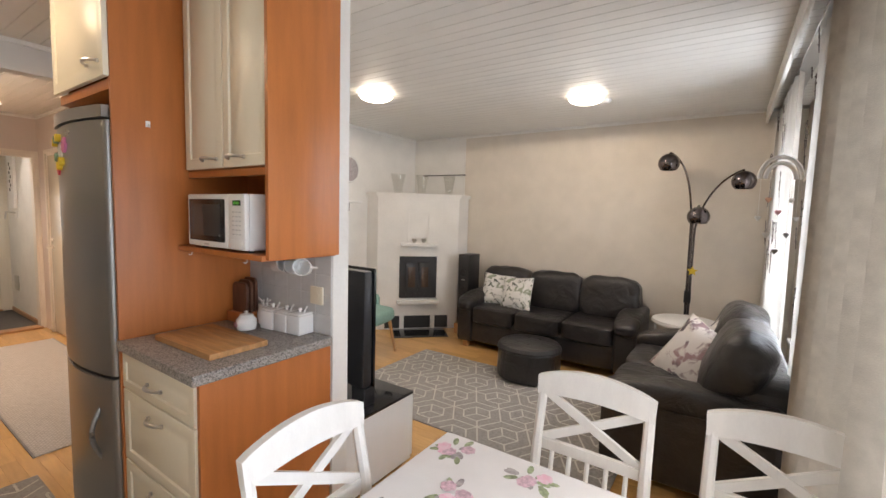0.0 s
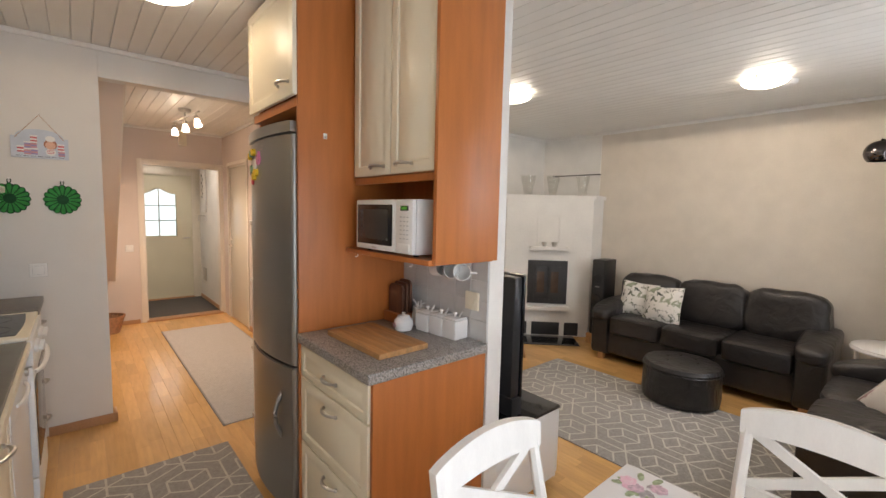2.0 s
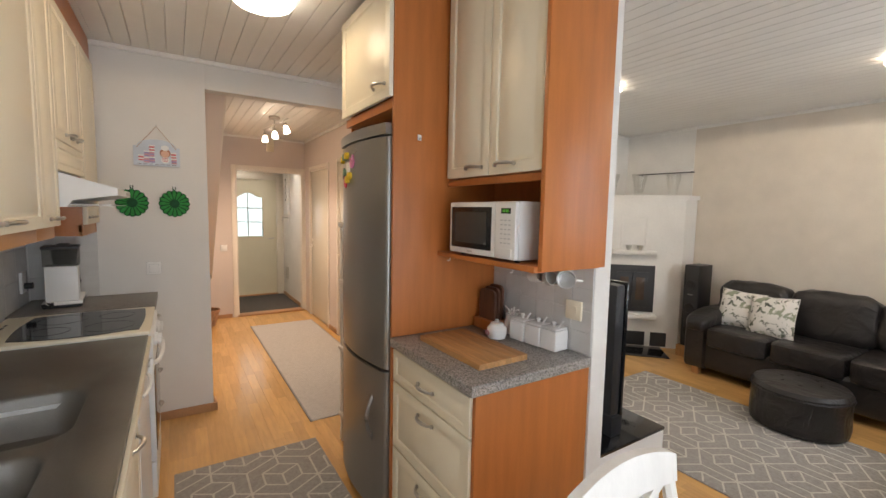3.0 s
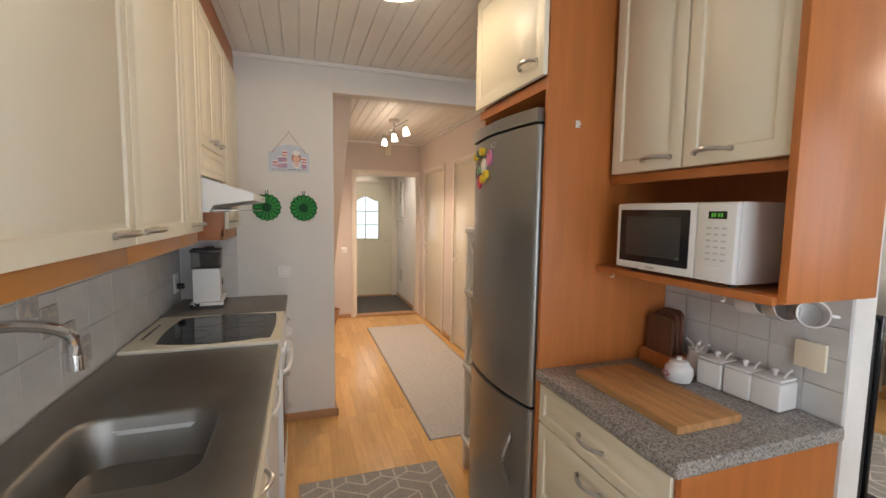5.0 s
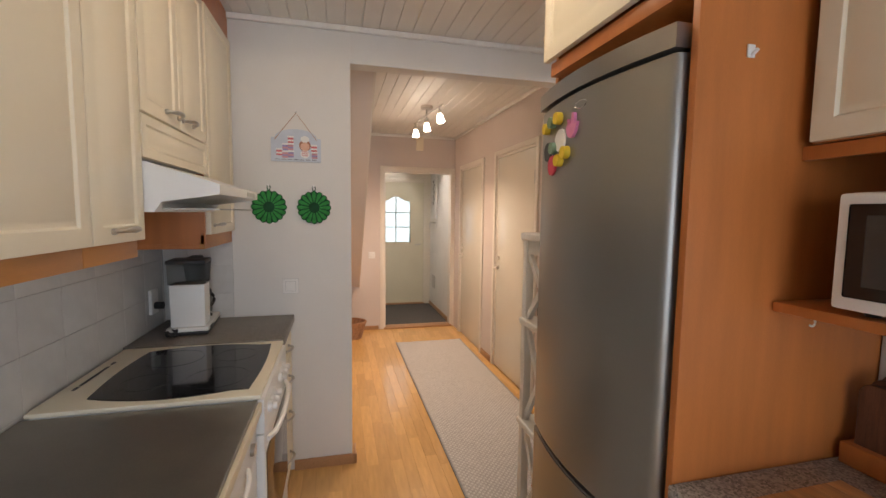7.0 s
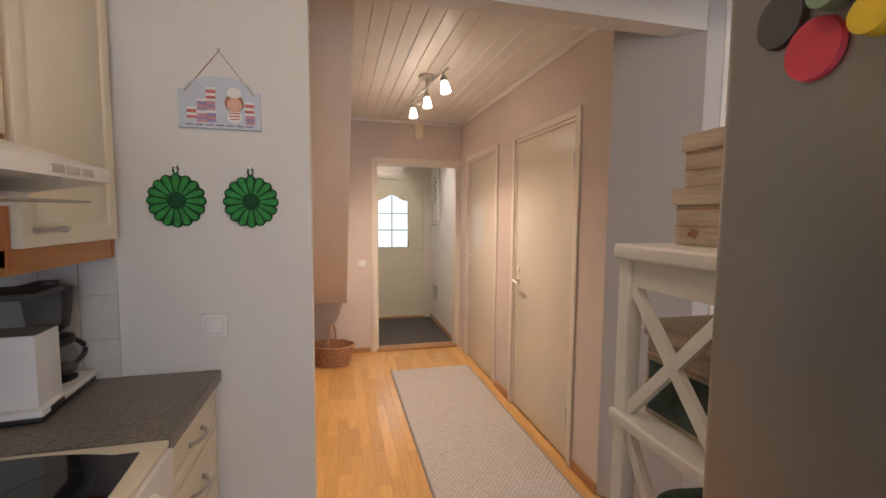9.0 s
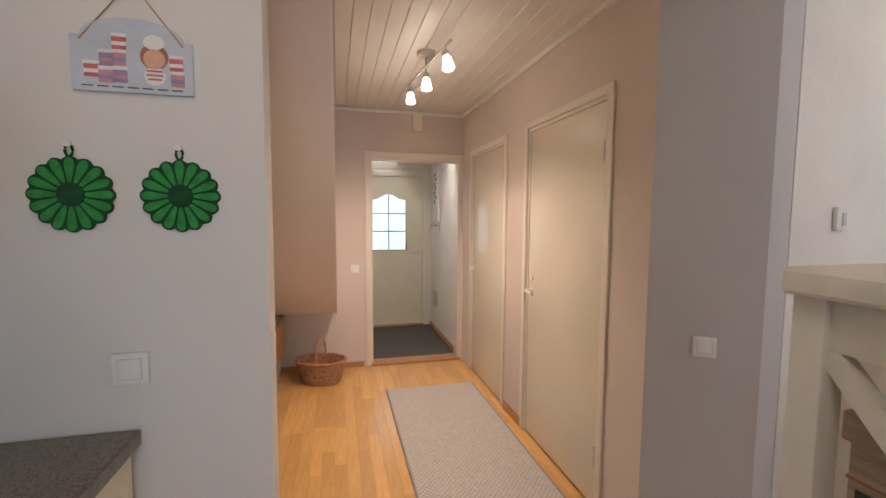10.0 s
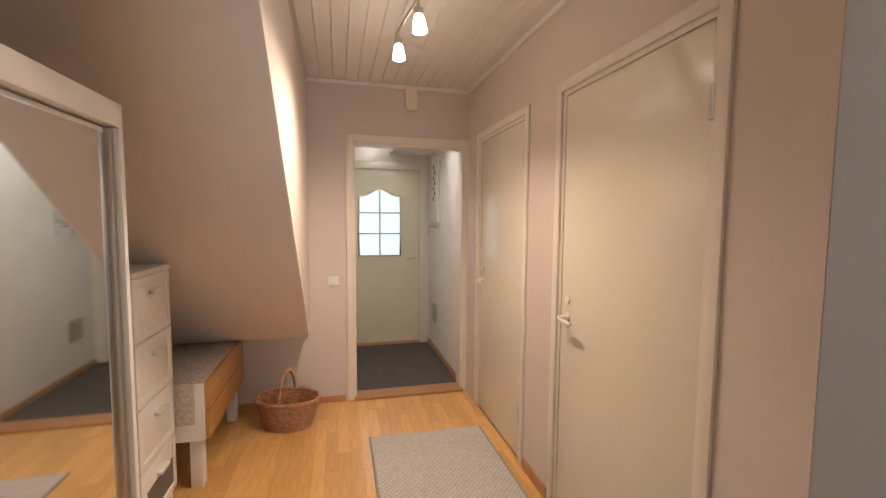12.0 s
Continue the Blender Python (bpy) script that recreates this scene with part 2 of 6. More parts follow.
OAKV = mat("oak_drawer_veneer", (0.52, 0.27, 0.085), 0.4, var=0.2, scale=5, stretch=(1.5, 10, 10))
WICKER = mat("brown_wicker", (0.50, 0.25, 0.125), 0.5, var=0.35, scale=30, bump=0.2)
BOXWOOD = mat("weathered_wood_print", (0.56, 0.46, 0.36), 0.65, var=0.24, scale=6, stretch=(2, 2, 18), bump=0.1)
CURT = mat("beige_curtain", (0.66, 0.61, 0.54), 0.9, var=0.1, scale=20, bump=0.3, bscale=300)
CURT_P = mat("printed_white_curtain", (0.68, 0.65, 0.61), 0.9, var=0.06, scale=8, bump=0.2, bscale=300)
CURT_DK = mat("curtain_print", (0.20, 0.17, 0.16), 0.9, var=0.3, scale=30, bump=0.1)
LACE = mat("white_lace_cloth", (0.60, 0.57, 0.53), 0.95, var=0.25, scale=70, bump=0.5, bscale=200)
SIGNM = mat("pale_blue_sign", (0.56, 0.61, 0.69), 0.5, var=0.1, scale=9, bump=0.05)
PINKP = mat("pink_paint", (0.62, 0.30, 0.34), 0.5, var=0.15, scale=30)
SKINP = mat("peach_paint", (0.72, 0.42, 0.30), 0.5, var=0.1, scale=30)
REDP = mat("coral_paint", (0.66, 0.16, 0.18), 0.5, var=0.15, scale=30)
HAIRP = mat("chestnut_paint", (0.40, 0.16, 0.09), 0.5, var=0.15, scale=30)
BLUEP = mat("lilac_paint", (0.34, 0.28, 0.50), 0.5, var=0.15, scale=30)
INK = mat("dark_ink", (0.10, 0.10, 0.11), 0.6)
YEL = mat("yellow_felt", (0.72, 0.50, 0.03), 0.7, var=0.1, scale=30)
RED = mat("coral_felt", (0.60, 0.06, 0.10), 0.7, var=0.1, scale=30)
PNK = mat("pink_felt", (0.66, 0.22, 0.38), 0.7, var=0.1, scale=30)
SAGE = mat("sage_felt", (0.20, 0.30, 0.20), 0.7, var=0.1, scale=30)
DGREY = mat("dark_grey_felt", (0.07, 0.07, 0.075), 0.7, var=0.1, scale=30)
# grey of printed buttons, also of the switch plates' painted shadow line
PRINT_AND_SHADOW = mat("grey_print_and_shadow", (0.55, 0.55, 0.55), 0.4)
SLOT_SHADOW = mat("dark_grey_slot_shadow", (0.12, 0.12, 0.125), 0.4)
LCD = glow_mat("green_display", (0.20, 0.8, 0.08), 0.35)
LCD.node_tree.nodes["Principled BSDF"].inputs["Base Color"].default_value = (0.01, 0.02, 0.01, 1)
RAIL = mat("honey_oak_rail", (0.50, 0.205, 0.050), 0.34, var=0.14, scale=3.5, bump=0.02, bscale=120, stretch=(0.7, 6, 6))
GLASS = glass_mat("clear_glass")
FROST = glass_mat("frosted_pane", (0.95, 1, 1), 0.25)


def thin_glass(name, tint):
    """Blown glass so thin that it bends no light."""
    m = bpy.data.materials.new(name)
    m.use_nodes = True
    nt = m.node_tree
    clear = nt.nodes.new("ShaderNodeBsdfTransparent")
    clear.inputs[0].default_value = (*tint, 1)
    gloss = nt.nodes.new("ShaderNodeBsdfGlossy")
    gloss.inputs["Roughness"].default_value = 0.04
    mx = nt.nodes.new("ShaderNodeMixShader")
    mx.inputs[0].default_value = 0.07
    nt.links.new(clear.outputs[0], mx.inputs[1])
    nt.links.new(gloss.outputs[0], mx.inputs[2])
    nt.links.new(mx.outputs[0], nt.nodes["Material Output"].inputs[0])
    return m


CLEAR = thin_glass("thin_clear_glass", (0.965, 0.965, 0.955))
TANK = thin_glass("smoky_clear_plastic", (0.70, 0.70, 0.69))
SHADE = glow_mat("opal_glass_lit", (1.0, 0.84, 0.64), 14.0)
SHADE_DOME = glow_mat("opal_dome_lit", (1.0, 0.90, 0.74), 9.0)
MIRROR = mat("mirror_silver", (0.86, 0.88, 0.87), 0.02, metal=1.0, var=0.0, bump=0)
GRASS = mat("garden_green", (0.10, 0.16, 0.05), 0.95, var=0.5, scale=0.5)
HEDGE = mat("hedge_leaves", (0.07, 0.13, 0.04), 0.8, var=0.5, scale=9, bump=0.8, bscale=20)



def let_light_through(m, share):
    """Cloth through which daylight shows."""
    nt = m.node_tree
    b = nt.nodes["Principled BSDF"]
    t = nt.nodes.new("ShaderNodeBsdfTranslucent")
    nt.links.new(b.inputs["Base Color"].links[0].from_socket, t.inputs[0])
    mx = nt.nodes.new("ShaderNodeMixShader")
    mx.inputs[0].default_value = share
    nt.links.new(b.outputs[0], mx.inputs[1])
    nt.links.new(t.outputs[0], mx.inputs[2])
    nt.links.new(mx.outputs[0], nt.nodes["Material Output"].inputs[0])


let_light_through(CURT, 0.28)
let_light_through(CURT_P, 0.5)

FRONTD = mat("olive_cream_door_paint", (0.68, 0.645, 0.50), 0.35, var=0.03, scale=3, bump=0.03, bscale=40)

KNOTP = mat("knot_print", (0.34, 0.16, 0.11), 0.65, var=0.4, scale=60)
PICTURE = mat("blue_green_picture_print", (0.06, 0.09, 0.10), 0.6, var=0.5, scale=45, col2=(0.03, 0.05, 0.02))

# ---- shape helpers ----


def box(bm, x0, x1, y0, y1, z0, z1, bev=0.0, seg=2):
    r = bmesh.ops.create_cube(bm, size=1.0)
    vs = r["verts"]
    for v in vs:
        v.co = ((x0 + x1) / 2 + v.co.x * (x1 - x0), (y0 + y1) / 2 + v.co.y * (y1 - y0), (z0 + z1) / 2 + v.co.z * (z1 - z0))
    if bev:
        es = list({e for v in vs for e in v.link_edges})
        bmesh.ops.bevel(bm, geom=es, offset=bev, segments=seg, profile=0.6, affect='EDGES')
    return bm


def B(x0, x1, y0, y1, z0, z1, bev=0.0, seg=2):
    return box(bmesh.new(), x0, x1, y0, y1, z0, z1, bev, seg)


def rod(bm, p0, p1, r0, r1=None, seg=14):
    p0, p1 = Vector(p0), Vector(p1)
    r1 = r0 if r1 is None else r1
    d = p1 - p0
    m = Matrix.Translation((p0 + p1) / 2) @ d.to_track_quat('Z', 'Y').to_matrix().to_4x4()
    bmesh.ops.create_cone(bm, cap_ends=True, segments=seg, radius1=r0, radius2=r1, depth=d.length, matrix=m)
    return bm


def tube(bm, pts, r, seg=8, close=False):
    pts = [Vector(p) for p in pts]
    rings = []
    n = len(pts)
    up = Vector((0, 0, 1))
    for i, p in enumerate(pts):
        a, b = pts[(i - 1) % n] if (close or i) else p, pts[(i + 1) % n] if (close or i < n - 1) else p
        d = (b - a).normalized()
        s = d.cross(up)
        if s.length < 1e-3:
            s = d.cross(Vector((1, 0, 0)))
        s.normalize()
        u = s.cross(d)
        rr = r[i] if isinstance(r, (list, tuple)) else r
        rings.append([bm.verts.new(p + (s * math.cos(k * math.tau / seg) + u * math.sin(k * math.tau / seg)) * rr) for k in range(seg)])
    m = n if close else n - 1
    for i in range(m):
        A, C = rings[i], rings[(i + 1) % n]
        for k in range(seg):
            bm.faces.new((A[k], A[(k + 1) % seg], C[(k + 1) % seg], C[k]))
    if not close:
        bm.faces.new(rings[0][::-1])
        bm.faces.new(rings[-1])
    return bm


def lathe(bm, prof, c=(0, 0, 0), seg=32, sx=1.0, sy=1.0):
    rings = []
    for r, z in prof:
        rings.append([bm.verts.new((c[0] + sx * max(r, 1e-4) * math.cos(k * math.tau / seg), c[1] + sy * max(r, 1e-4) * math.sin(k * math.tau / seg), c[2] + z)) for k in range(seg)])
    for A, C in zip(rings, rings[1:]):
        for k in range(seg):
            bm.faces.new((A[k], A[(k + 1) % seg], C[(k + 1) % seg], C[k]))
    bm.faces.new(rings[0][::-1])
    bm.faces.new(rings[-1])
    return bm


def prism(bm, poly, a0, a1, axis):
    """A polygon pulled along an axis: 'z' takes (x, y) pairs, 'y' takes (x, z), 'x' takes (y, z)."""
    def at(p, a):
        return {'z': (p[0], p[1], a), 'y': (p[0], a, p[1]), 'x': (a, p[0], p[1])}[axis]
    lo = [bm.verts.new(at(p, a0)) for p in poly]
    hi = [bm.verts.new(at(p, a1)) for p in poly]
    n = len(poly)
    fs = [bm.faces.new(lo), bm.faces.new(hi)] + [bm.faces.new((lo[i], lo[(i + 1) % n], hi[(i + 1) % n], hi[i])) for i in range(n)]
    bmesh.ops.recalc_face_normals(bm, faces=fs)
    return bm


def mesh_of(name, bm, material, smooth=True):
    me = bpy.data.meshes.new(name)
    bm.normal_update()
    bm.to_mesh(me)
    bm.free()
    me.materials.append(material)
    if smooth and len(me.polygons):
        me.shade_smooth()
        me.set_sharp_from_angle(angle=radians(35))
    return me


def part(name, bm, material, parent, label="", m=None):
    ob = new(name, mesh_of(name, bm, material))
    ob.parent = parent
    if m is not None:
        ob.matrix_basis = m
    return tagged(ob, label)


def thing(name, m, label, category, group="", bm=None, material=None):
    ob = new(name, mesh_of(name, bm, material) if bm else None)
    ob.matrix_basis = m
    return tagged(ob, label, category, group)


def structure(name, bm, material, label="", m=None):
    ob = new(name, mesh_of(name, bm, material))
    if m is not None:
        ob.matrix_basis = m
    return tagged(ob, label, kind="structure")


def soft(ob, levels=2):
    md = ob.modifiers.new("subdivision", 'SUBSURF')
    md.levels = md.render_levels = levels
    return ob

# ---- the place: kitchen and living room share one space, a hall and a porch follow along -x ----
XL, YF, XW, YS, ZC, ZH = -3.84, 4.92, 0.50, -0.90, 2.53, 2.49
YR, XE = 1.50, -6.77          # hall: right wall, end wall
structure("wall_south", B(XL - .02, XW + .2, YS - .15, YS, 0, ZC + .05), WALL_KIT, "off-white wall behind the kitchen counter")
structure("wall_kitchen_end", B(XL - .11, XL, YS, 0.07, 0, ZC + .05, .004), WALL_KIT, "off-white wallpapered wall stub beside the hall opening")
structure("wall_lintel", B(XL - .11, XL, 0.07, 1.81, 2.335, ZC + .05), WALL_KIT, "off-white lintel over the hall opening")
structure("wall_living_west", B(XL - .15, XL, 1.905, YF, 0, ZC + .05, .004), WALL_WHITE, "white plastered living room wall")
structure("wall_hall_corner", prism(bmesh.new(), [(-4.09, 1.5), (XL, 1.805), (XL, 1.9), (-4.09, 1.9)], 0, ZC, 'z'), WALL_PATCH, "grey slanting wall beside the hall")
structure("wall_north", B(XL - .15, XW + .2, YF, YF + .15, 0, ZC + .05), WALL_LIV, "beige wallpapered living room wall")
structure("wall_chimney_corner", B(XL, -2.99, YF - .006, YF, 0, ZC), WALL_WHITE, "white plaster strip behind the fireplace")


def wall_with_holes(name, axis, at, thick, a0, a1, z0, z1, holes, material, label=""):
    """A wall in the plane axis=at, cut into blocks round its openings (a0, a1, z0, z1)."""
    bm = bmesh.new()
    def blk(p, q, r, s):
        if q - p > 1e-4 and s - r > 1e-4:
            if axis == 'x':
                box(bm, at, at + thick, p, q, r, s)
            else:
                box(bm, p, q, at, at + thick, r, s)
    cur = a0
    for h0, h1, g0, g1 in sorted(holes):
        blk(cur, h0, z0, z1)
        blk(h0, h1, z0, g0)
        blk(h0, h1, g1, z1)
        cur = h1
    blk(cur, a1, z0, z1)
    bmesh.ops.remove_doubles(bm, verts=bm.verts, dist=1e-5)
    return structure(name, bm, material, label)


WIN = (2.75, 4.45, 0.55, 2.12)
# door opening stretched unseen towards -y, for more daylight in the kitchen
GDOOR = (-0.60, 2.30, 0.08, 2.12)
wall_with_holes("wall_windows", 'x', XW, .2, YS, YF, 0, ZC + .05, [GDOOR, WIN], WALL_LIV, "beige wall with the window and the glazed door")
D1, D2 = (-6.46, -5.655), (-5.25, -4.395)
wall_with_holes("wall_hall_right", 'y', YR, .12, XE, -4.092, 0, ZH + .1, [(D2[0], D2[1], 0, 2.06), (D1[0], D1[1], 0, 2.05)], WALL_HALL, "warm grey hall wall with two doors")
wall_with_holes("wall_hall_end", 'x', XE - .12, .12, -1.0, YR + .12, 0, ZH + .1, [(0.57, 1.47, 0, 2.04)], WALL_HALL, "warm grey end wall with the porch doorway")
structure("wall_hall_left", B(XE - .12, XL - .11, -1.15, -1.0, 0, ZH + .1), WALL_HALL, "warm grey wall under the stairs")
wall_with_holes("wall_porch_end", 'x', -8.30, .12, 0.0, YR + .14, 0, 2.5, [(0.56, 1.40, 0, 2.03)], DOORP, "cream wall round the front door")
structure("wall_porch_right", B(-8.18, XE - .12, 1.48, 1.60, 0, 2.5), WALL_WHITE, "white porch wall")
structure("wall_porch_left", B(-8.18, XE - .12, 0.10, 0.22, 0, 2.5), WALL_WHITE)
structure("ceiling_porch", B(-8.30, XE - .12, 0.0, 1.64, 2.42, 2.5), CEIL)


def boarded_ceiling(name, x0, x1, y0, y1, z, width, label):
    """Painted boards along x with a sunk joint between them, in one mesh."""
    bm = bmesh.new()
    n = round((y1 - y0) / width)
    w = (y1 - y0) / n
    for i in range(n):
        a, b = y0 + i * w + .0008, y0 + (i + 1) * w - .0008
        poly = [(a, z + .004), (a + .0035, z), (b - .0035, z), (b, z + .004), (b, z + .02), (a, z + .02)]
        prism(bm, poly, x0, x1, 'x')
    ob = structure(name, bm, CEIL, label)
    structure(name + "_backing", B(x0, x1, y0, y1, z + .010, z + .06), CEIL)
    return ob


boarded_ceiling("ceiling_kitchen", XL, XW, YS, YF, ZC, 0.094, "white painted boarded ceiling")
boarded_ceiling("ceiling_hall", XE, XL - .11, -1.0, YR, ZH, 0.088, "white painted boarded hall ceiling")
structure("ceiling_recess", B(-4.29, XL - .11, YR, 1.9, ZH, ZH + .05), CEIL)

# skirting, cornices
for a in ((XL, XL + .014, -.26, .095, 0, .06), (XL - .11, XL + .014, .08, .094, 0, .06), 
          (D1[1] + .06, D2[0] - .06, YR - .014, YR, 0, .06), (D2[1] + .06, -4.09, YR - .014, YR, 0, .06), (XE, XE + .014, -1.0, .50, 0, .05)):
    structure("baseboard", box(bmesh.new(), *a, .003), OAK_TRIM, "reddish oak baseboard")
structure("baseboard", B(-2.45, XW, YF - .014, YF, 0, .06, .003), OAK_TRIM)
structure("baseboard", B(-8.17, XE - .12, 1.466, 1.48, 0, .06, .003), OAK_TRIM)
for a in ((XL, XW, YF - .022, YF, ZC - .03, ZC), (XL, XL + .022, YS, YF, ZC - .03, ZC), (XE, XL - .11, YR - .02, YR, ZH - .03, ZH), (XE, XE + .02, .235, YR, ZH - .03, ZH)):
    structure("trim", box(bmesh.new(), *a, .005), WHITE_WOOD, "white ceiling cornice strip")

# floor
structure("floor", B(-6.90, XW + .2, -1.1, YF + .1, -.12, -.004), JOINT, "oak parquet floor")
structure("floor_porch", B(-8.35, -6.90, 0.0, 1.6, -.12, -.002), JOINT)
structure("doormat", B(-8.16, -6.86, 0.24, 1.462, 0, .012, .004), MAT_DARK, "charcoal ribbed porch mat")
structure("door_sill", B(-6.89, -6.73, 0.57, 1.47, 0, .022, .006), OAK_TRIM, "oak threshold to the porch")

# stairs above the hall, seen from below
def soffit_z(x):
    return 2.06 + .80 * (x + 4.70)
ST = 0.235
bm = prism(bmesh.new(), [(-6.52, soffit_z(-6.52)), (-4.18, ZH - .015), (XE + .002, ZH - .015), (XE + .002, soffit_z(-6.52) + .01)], -0.998, ST, 'y')
structure("stair_soffit", bm, SOFFIT, "warm grey sloping underside of the stairs")
bm = prism(bmesh.new(), [(-6.53, soffit_z(-6.53) - .005), (-4.19, ZH - .02), (-4.30, ZH - .02), (-6.53, soffit_z(-6.53) + .075)], ST, ST + .012, 'y')
structure("trim", bm, TRIM, "cream edge board of the stairs")

# ---- kitchen ----


def panel_front(w, h, t=0.02, rim=0.055):
    """A foil-wrapped front with a routed frame; lies in x 0..w, z 0..h, its face towards -y."""
    bm = B(0, w, 0, t, 0, h, .003, 2)
    rim = min(rim, w * .22, h * .28)
    face = min(bm.faces, key=lambda f: f.calc_center_median().y)
    bmesh.ops.inset_individual(bm, faces=[face], thickness=rim)
    for d, dy in ((.007, .006), (.010, 0), (.012, -.005)):
        bmesh.ops.inset_individual(bm, faces=[face], thickness=d)
        for v in face.verts:
            v.co.y += dy
    return bm


def bow_handle(w=0.11):
    bm = bmesh.new()
    pts = [(-w / 2 + w * i / 12, -.004 - .026 * math.sin(math.pi * i / 12) ** .7, .004 * math.sin(math.pi * i / 12)) for i in range(13)]
    tube(bm, pts, [.0045 + .003 * math.sin(math.pi * i / 12) for i in range(13)], 8)
    for s in (-1, 1):
        rod(bm, (s * w / 2, 0, 0), (s * w / 2, -.008, 0), .008)
    return bm


def front(parent, name, x, z, w, h, handle, y=0.0, m=CREAM, hw=0.11):
    """A door or drawer front on a cabinet whose face is at local y; handle is its (x, z) on the front."""
    d = part(name, panel_front(w - .004, h - .004), m, parent, m=Matrix.Translation((x + .002, y - .02, z + .002)))
    if handle:
        part("handle", bow_handle(hw), NICKEL, d, "curved satin metal handle", Matrix.Translation((handle[0], 0, handle[1])))
    return d


# partition wall between kitchen and living room
structure("wall_partition", B(-2.68, -1.425, 1.258, 1.348, 0, ZC + .02, .004), WALL_WHITE, "rough white plastered partition wall end")

# drawer base unit with cherry side
M = Matrix.Translation((-2.045, 0.70, 0))
c = thing("drawer_cabinet", M, "cream three-drawer base cabinet with cherry laminate side", "cabinet")
part("body", B(.002, .595, .0, .55, .10, .904, .001), WHITE, c)
part("side_panel", B(.597, .615, -.012, .55, .0, .904, .001), CHERRY, c, "reddish cherry laminate side panel")
part("plinth", B(.002, .58, .05, .065, .0, .10), CHERRY, c)
for z, h in ((.748, .146), (.442, .303), (.11, .329)):
    front(c, "drawer", .002, z, .592, h, (.295, h * .46 if h < .2 else h - .062))
bm = B(-2.045, -1.420, .662, 1.254, .906, .945, .007, 3)
wt = thing("worktop", Matrix(), "speckled grey granite-pattern worktop with rounded edge", "worktop")
part("top", bm, GRANITE, wt)
part("edge_band", B(-1.4205, -1.4195, .672, 1.25, .912, .939), GRANITE, wt)

# tall cherry panels round the fridge, cabinet above it
c = thing("fridge_housing", Matrix.Translation((-2.66, .675, 0)), "cherry laminate tall housing with cream top door", "cabinet")
part("side_panel", B(.596, .614, 0, .580, 0, ZC - .01, .001), CHERRY, c)
part("side_panel", B(-.024, -.006, .04, .580, 0, ZC - .01, .001), CHERRY, c)
part("shelf_board", B(.018, .596, .0, .580, 1.955, 1.995, .001), CHERRY, c)
part("back_panel", B(.018, .596, .565, .579, .0, 1.955), CHERRY, c)
front(c, "door", .0, 2.0, .608, .50, (.50, .06), y=0, hw=.12)
hk = thing("wall_hook", Matrix.Translation((-2.0445, .80, 1.835)), "small white plastic adhesive hook", "hook")
hk.scale = (.8, .75, .75)
part("plate", B(-.001, .004, -.012, .012, -.012, .022, .002), WHITE, hk)
part("peg", rod(bmesh.new(), (.004, 0, -.006), (.02, 0, .004), .005), WHITE, hk)

# fridge-freezer
fr = thing("fridge_freezer", Matrix.Translation((-2.660, .715, 0)), "grey steel fridge-freezer with curved doors and felt magnets", "fridge")


FW = .583


def curved_door(z0, z1, w=FW, d=.06, bow=.035, r=.022):
    """A bowed front with rounded upright edges."""
    n = 14
    pts = [(r - r * math.cos(a), -d + r - r * math.sin(a)) for a in [k * math.pi / 12 for k in range(6)]]
    pts += [(r + (w - 2 * r) * i / n, -d - bow * (1 - (2 * i / n - 1) ** 2)) for i in range(n + 1)]
    pts += [(w - r + r * math.sin(a), -d + r - r * math.cos(a)) for a in [k * math.pi / 12 for k in range(1, 7)]]
    bm = prism(bmesh.new(), [(0, 0)] + pts + [(w, 0)], z0, z1, 'z')
    es = [e for e in bm.edges if abs(e.verts[0].co.z - e.verts[1].co.z) < 1e-5 and max(e.verts[0].co.y, e.verts[1].co.y) < -.01]
    bmesh.ops.bevel(bm, geom=es, offset=.005, segments=2, affect='EDGES')
    return bm


part("body", B(0, FW, .008, .52, .02, 1.845, .004), BLACK, fr, "dark grey fridge casing")
part("door", curved_door(.782, 1.838), STEEL_FRIDGE, fr)
fz = part("freezer_door", curved_door(.06, .770), STEEL_FRIDGE, fr)
part("top_cap", prism(bmesh.new(), [(0, .45), (0, -.055)] + [(FW * i / 14, -.064 - .035 * (1 - (2 * i / 14 - 1) ** 2)) for i in range(15)] + [(FW, -.055), (FW, .45)], 1.845, 1.893, 'z'), STEEL_FRIDGE, fr)
part("plinth", B(.01, .574, -.03, .3, 0, .055), BLACK, fr)
bm = tube(bmesh.new(), [(.475, -.066 - .04 * math.sin(math.pi * i / 12), .40 + .24 * i / 12) for i in range(13)], .011, 8)
part("handle", bm, STEEL_FRIDGE, fz, "curved grey recessed grip")
bm = tube(bmesh.new(), [(.294 + .012 * math.cos(k * math.tau / 16) * 2.2, -.0945, 1.80 + .010 * math.sin(k * math.tau / 16)) for k in range(16)], .0015, 5, True)
part("badge", bm, CHROME, fr, "small oval maker's badge")
MAG = [(.090, 1.772, .017, .016, YEL), (.136, 1.782, .017, .016, SAGE), (.180, 1.786, .018, .016, YEL), (.188, 1.722, .033, .004, CERAMIC), (.152, 1.704, .018, .016, SAGE),
       (.094, 1.701, .030, .004, DGREY), (.231, 1.682, .018, .016, YEL), (.192, 1.664, .018, .016, YEL), (.134, 1.656, .031, .004, RED)]


def door_y(x):
    return -.060 - .035 * (1 - (2 * x / FW - 1) ** 2)


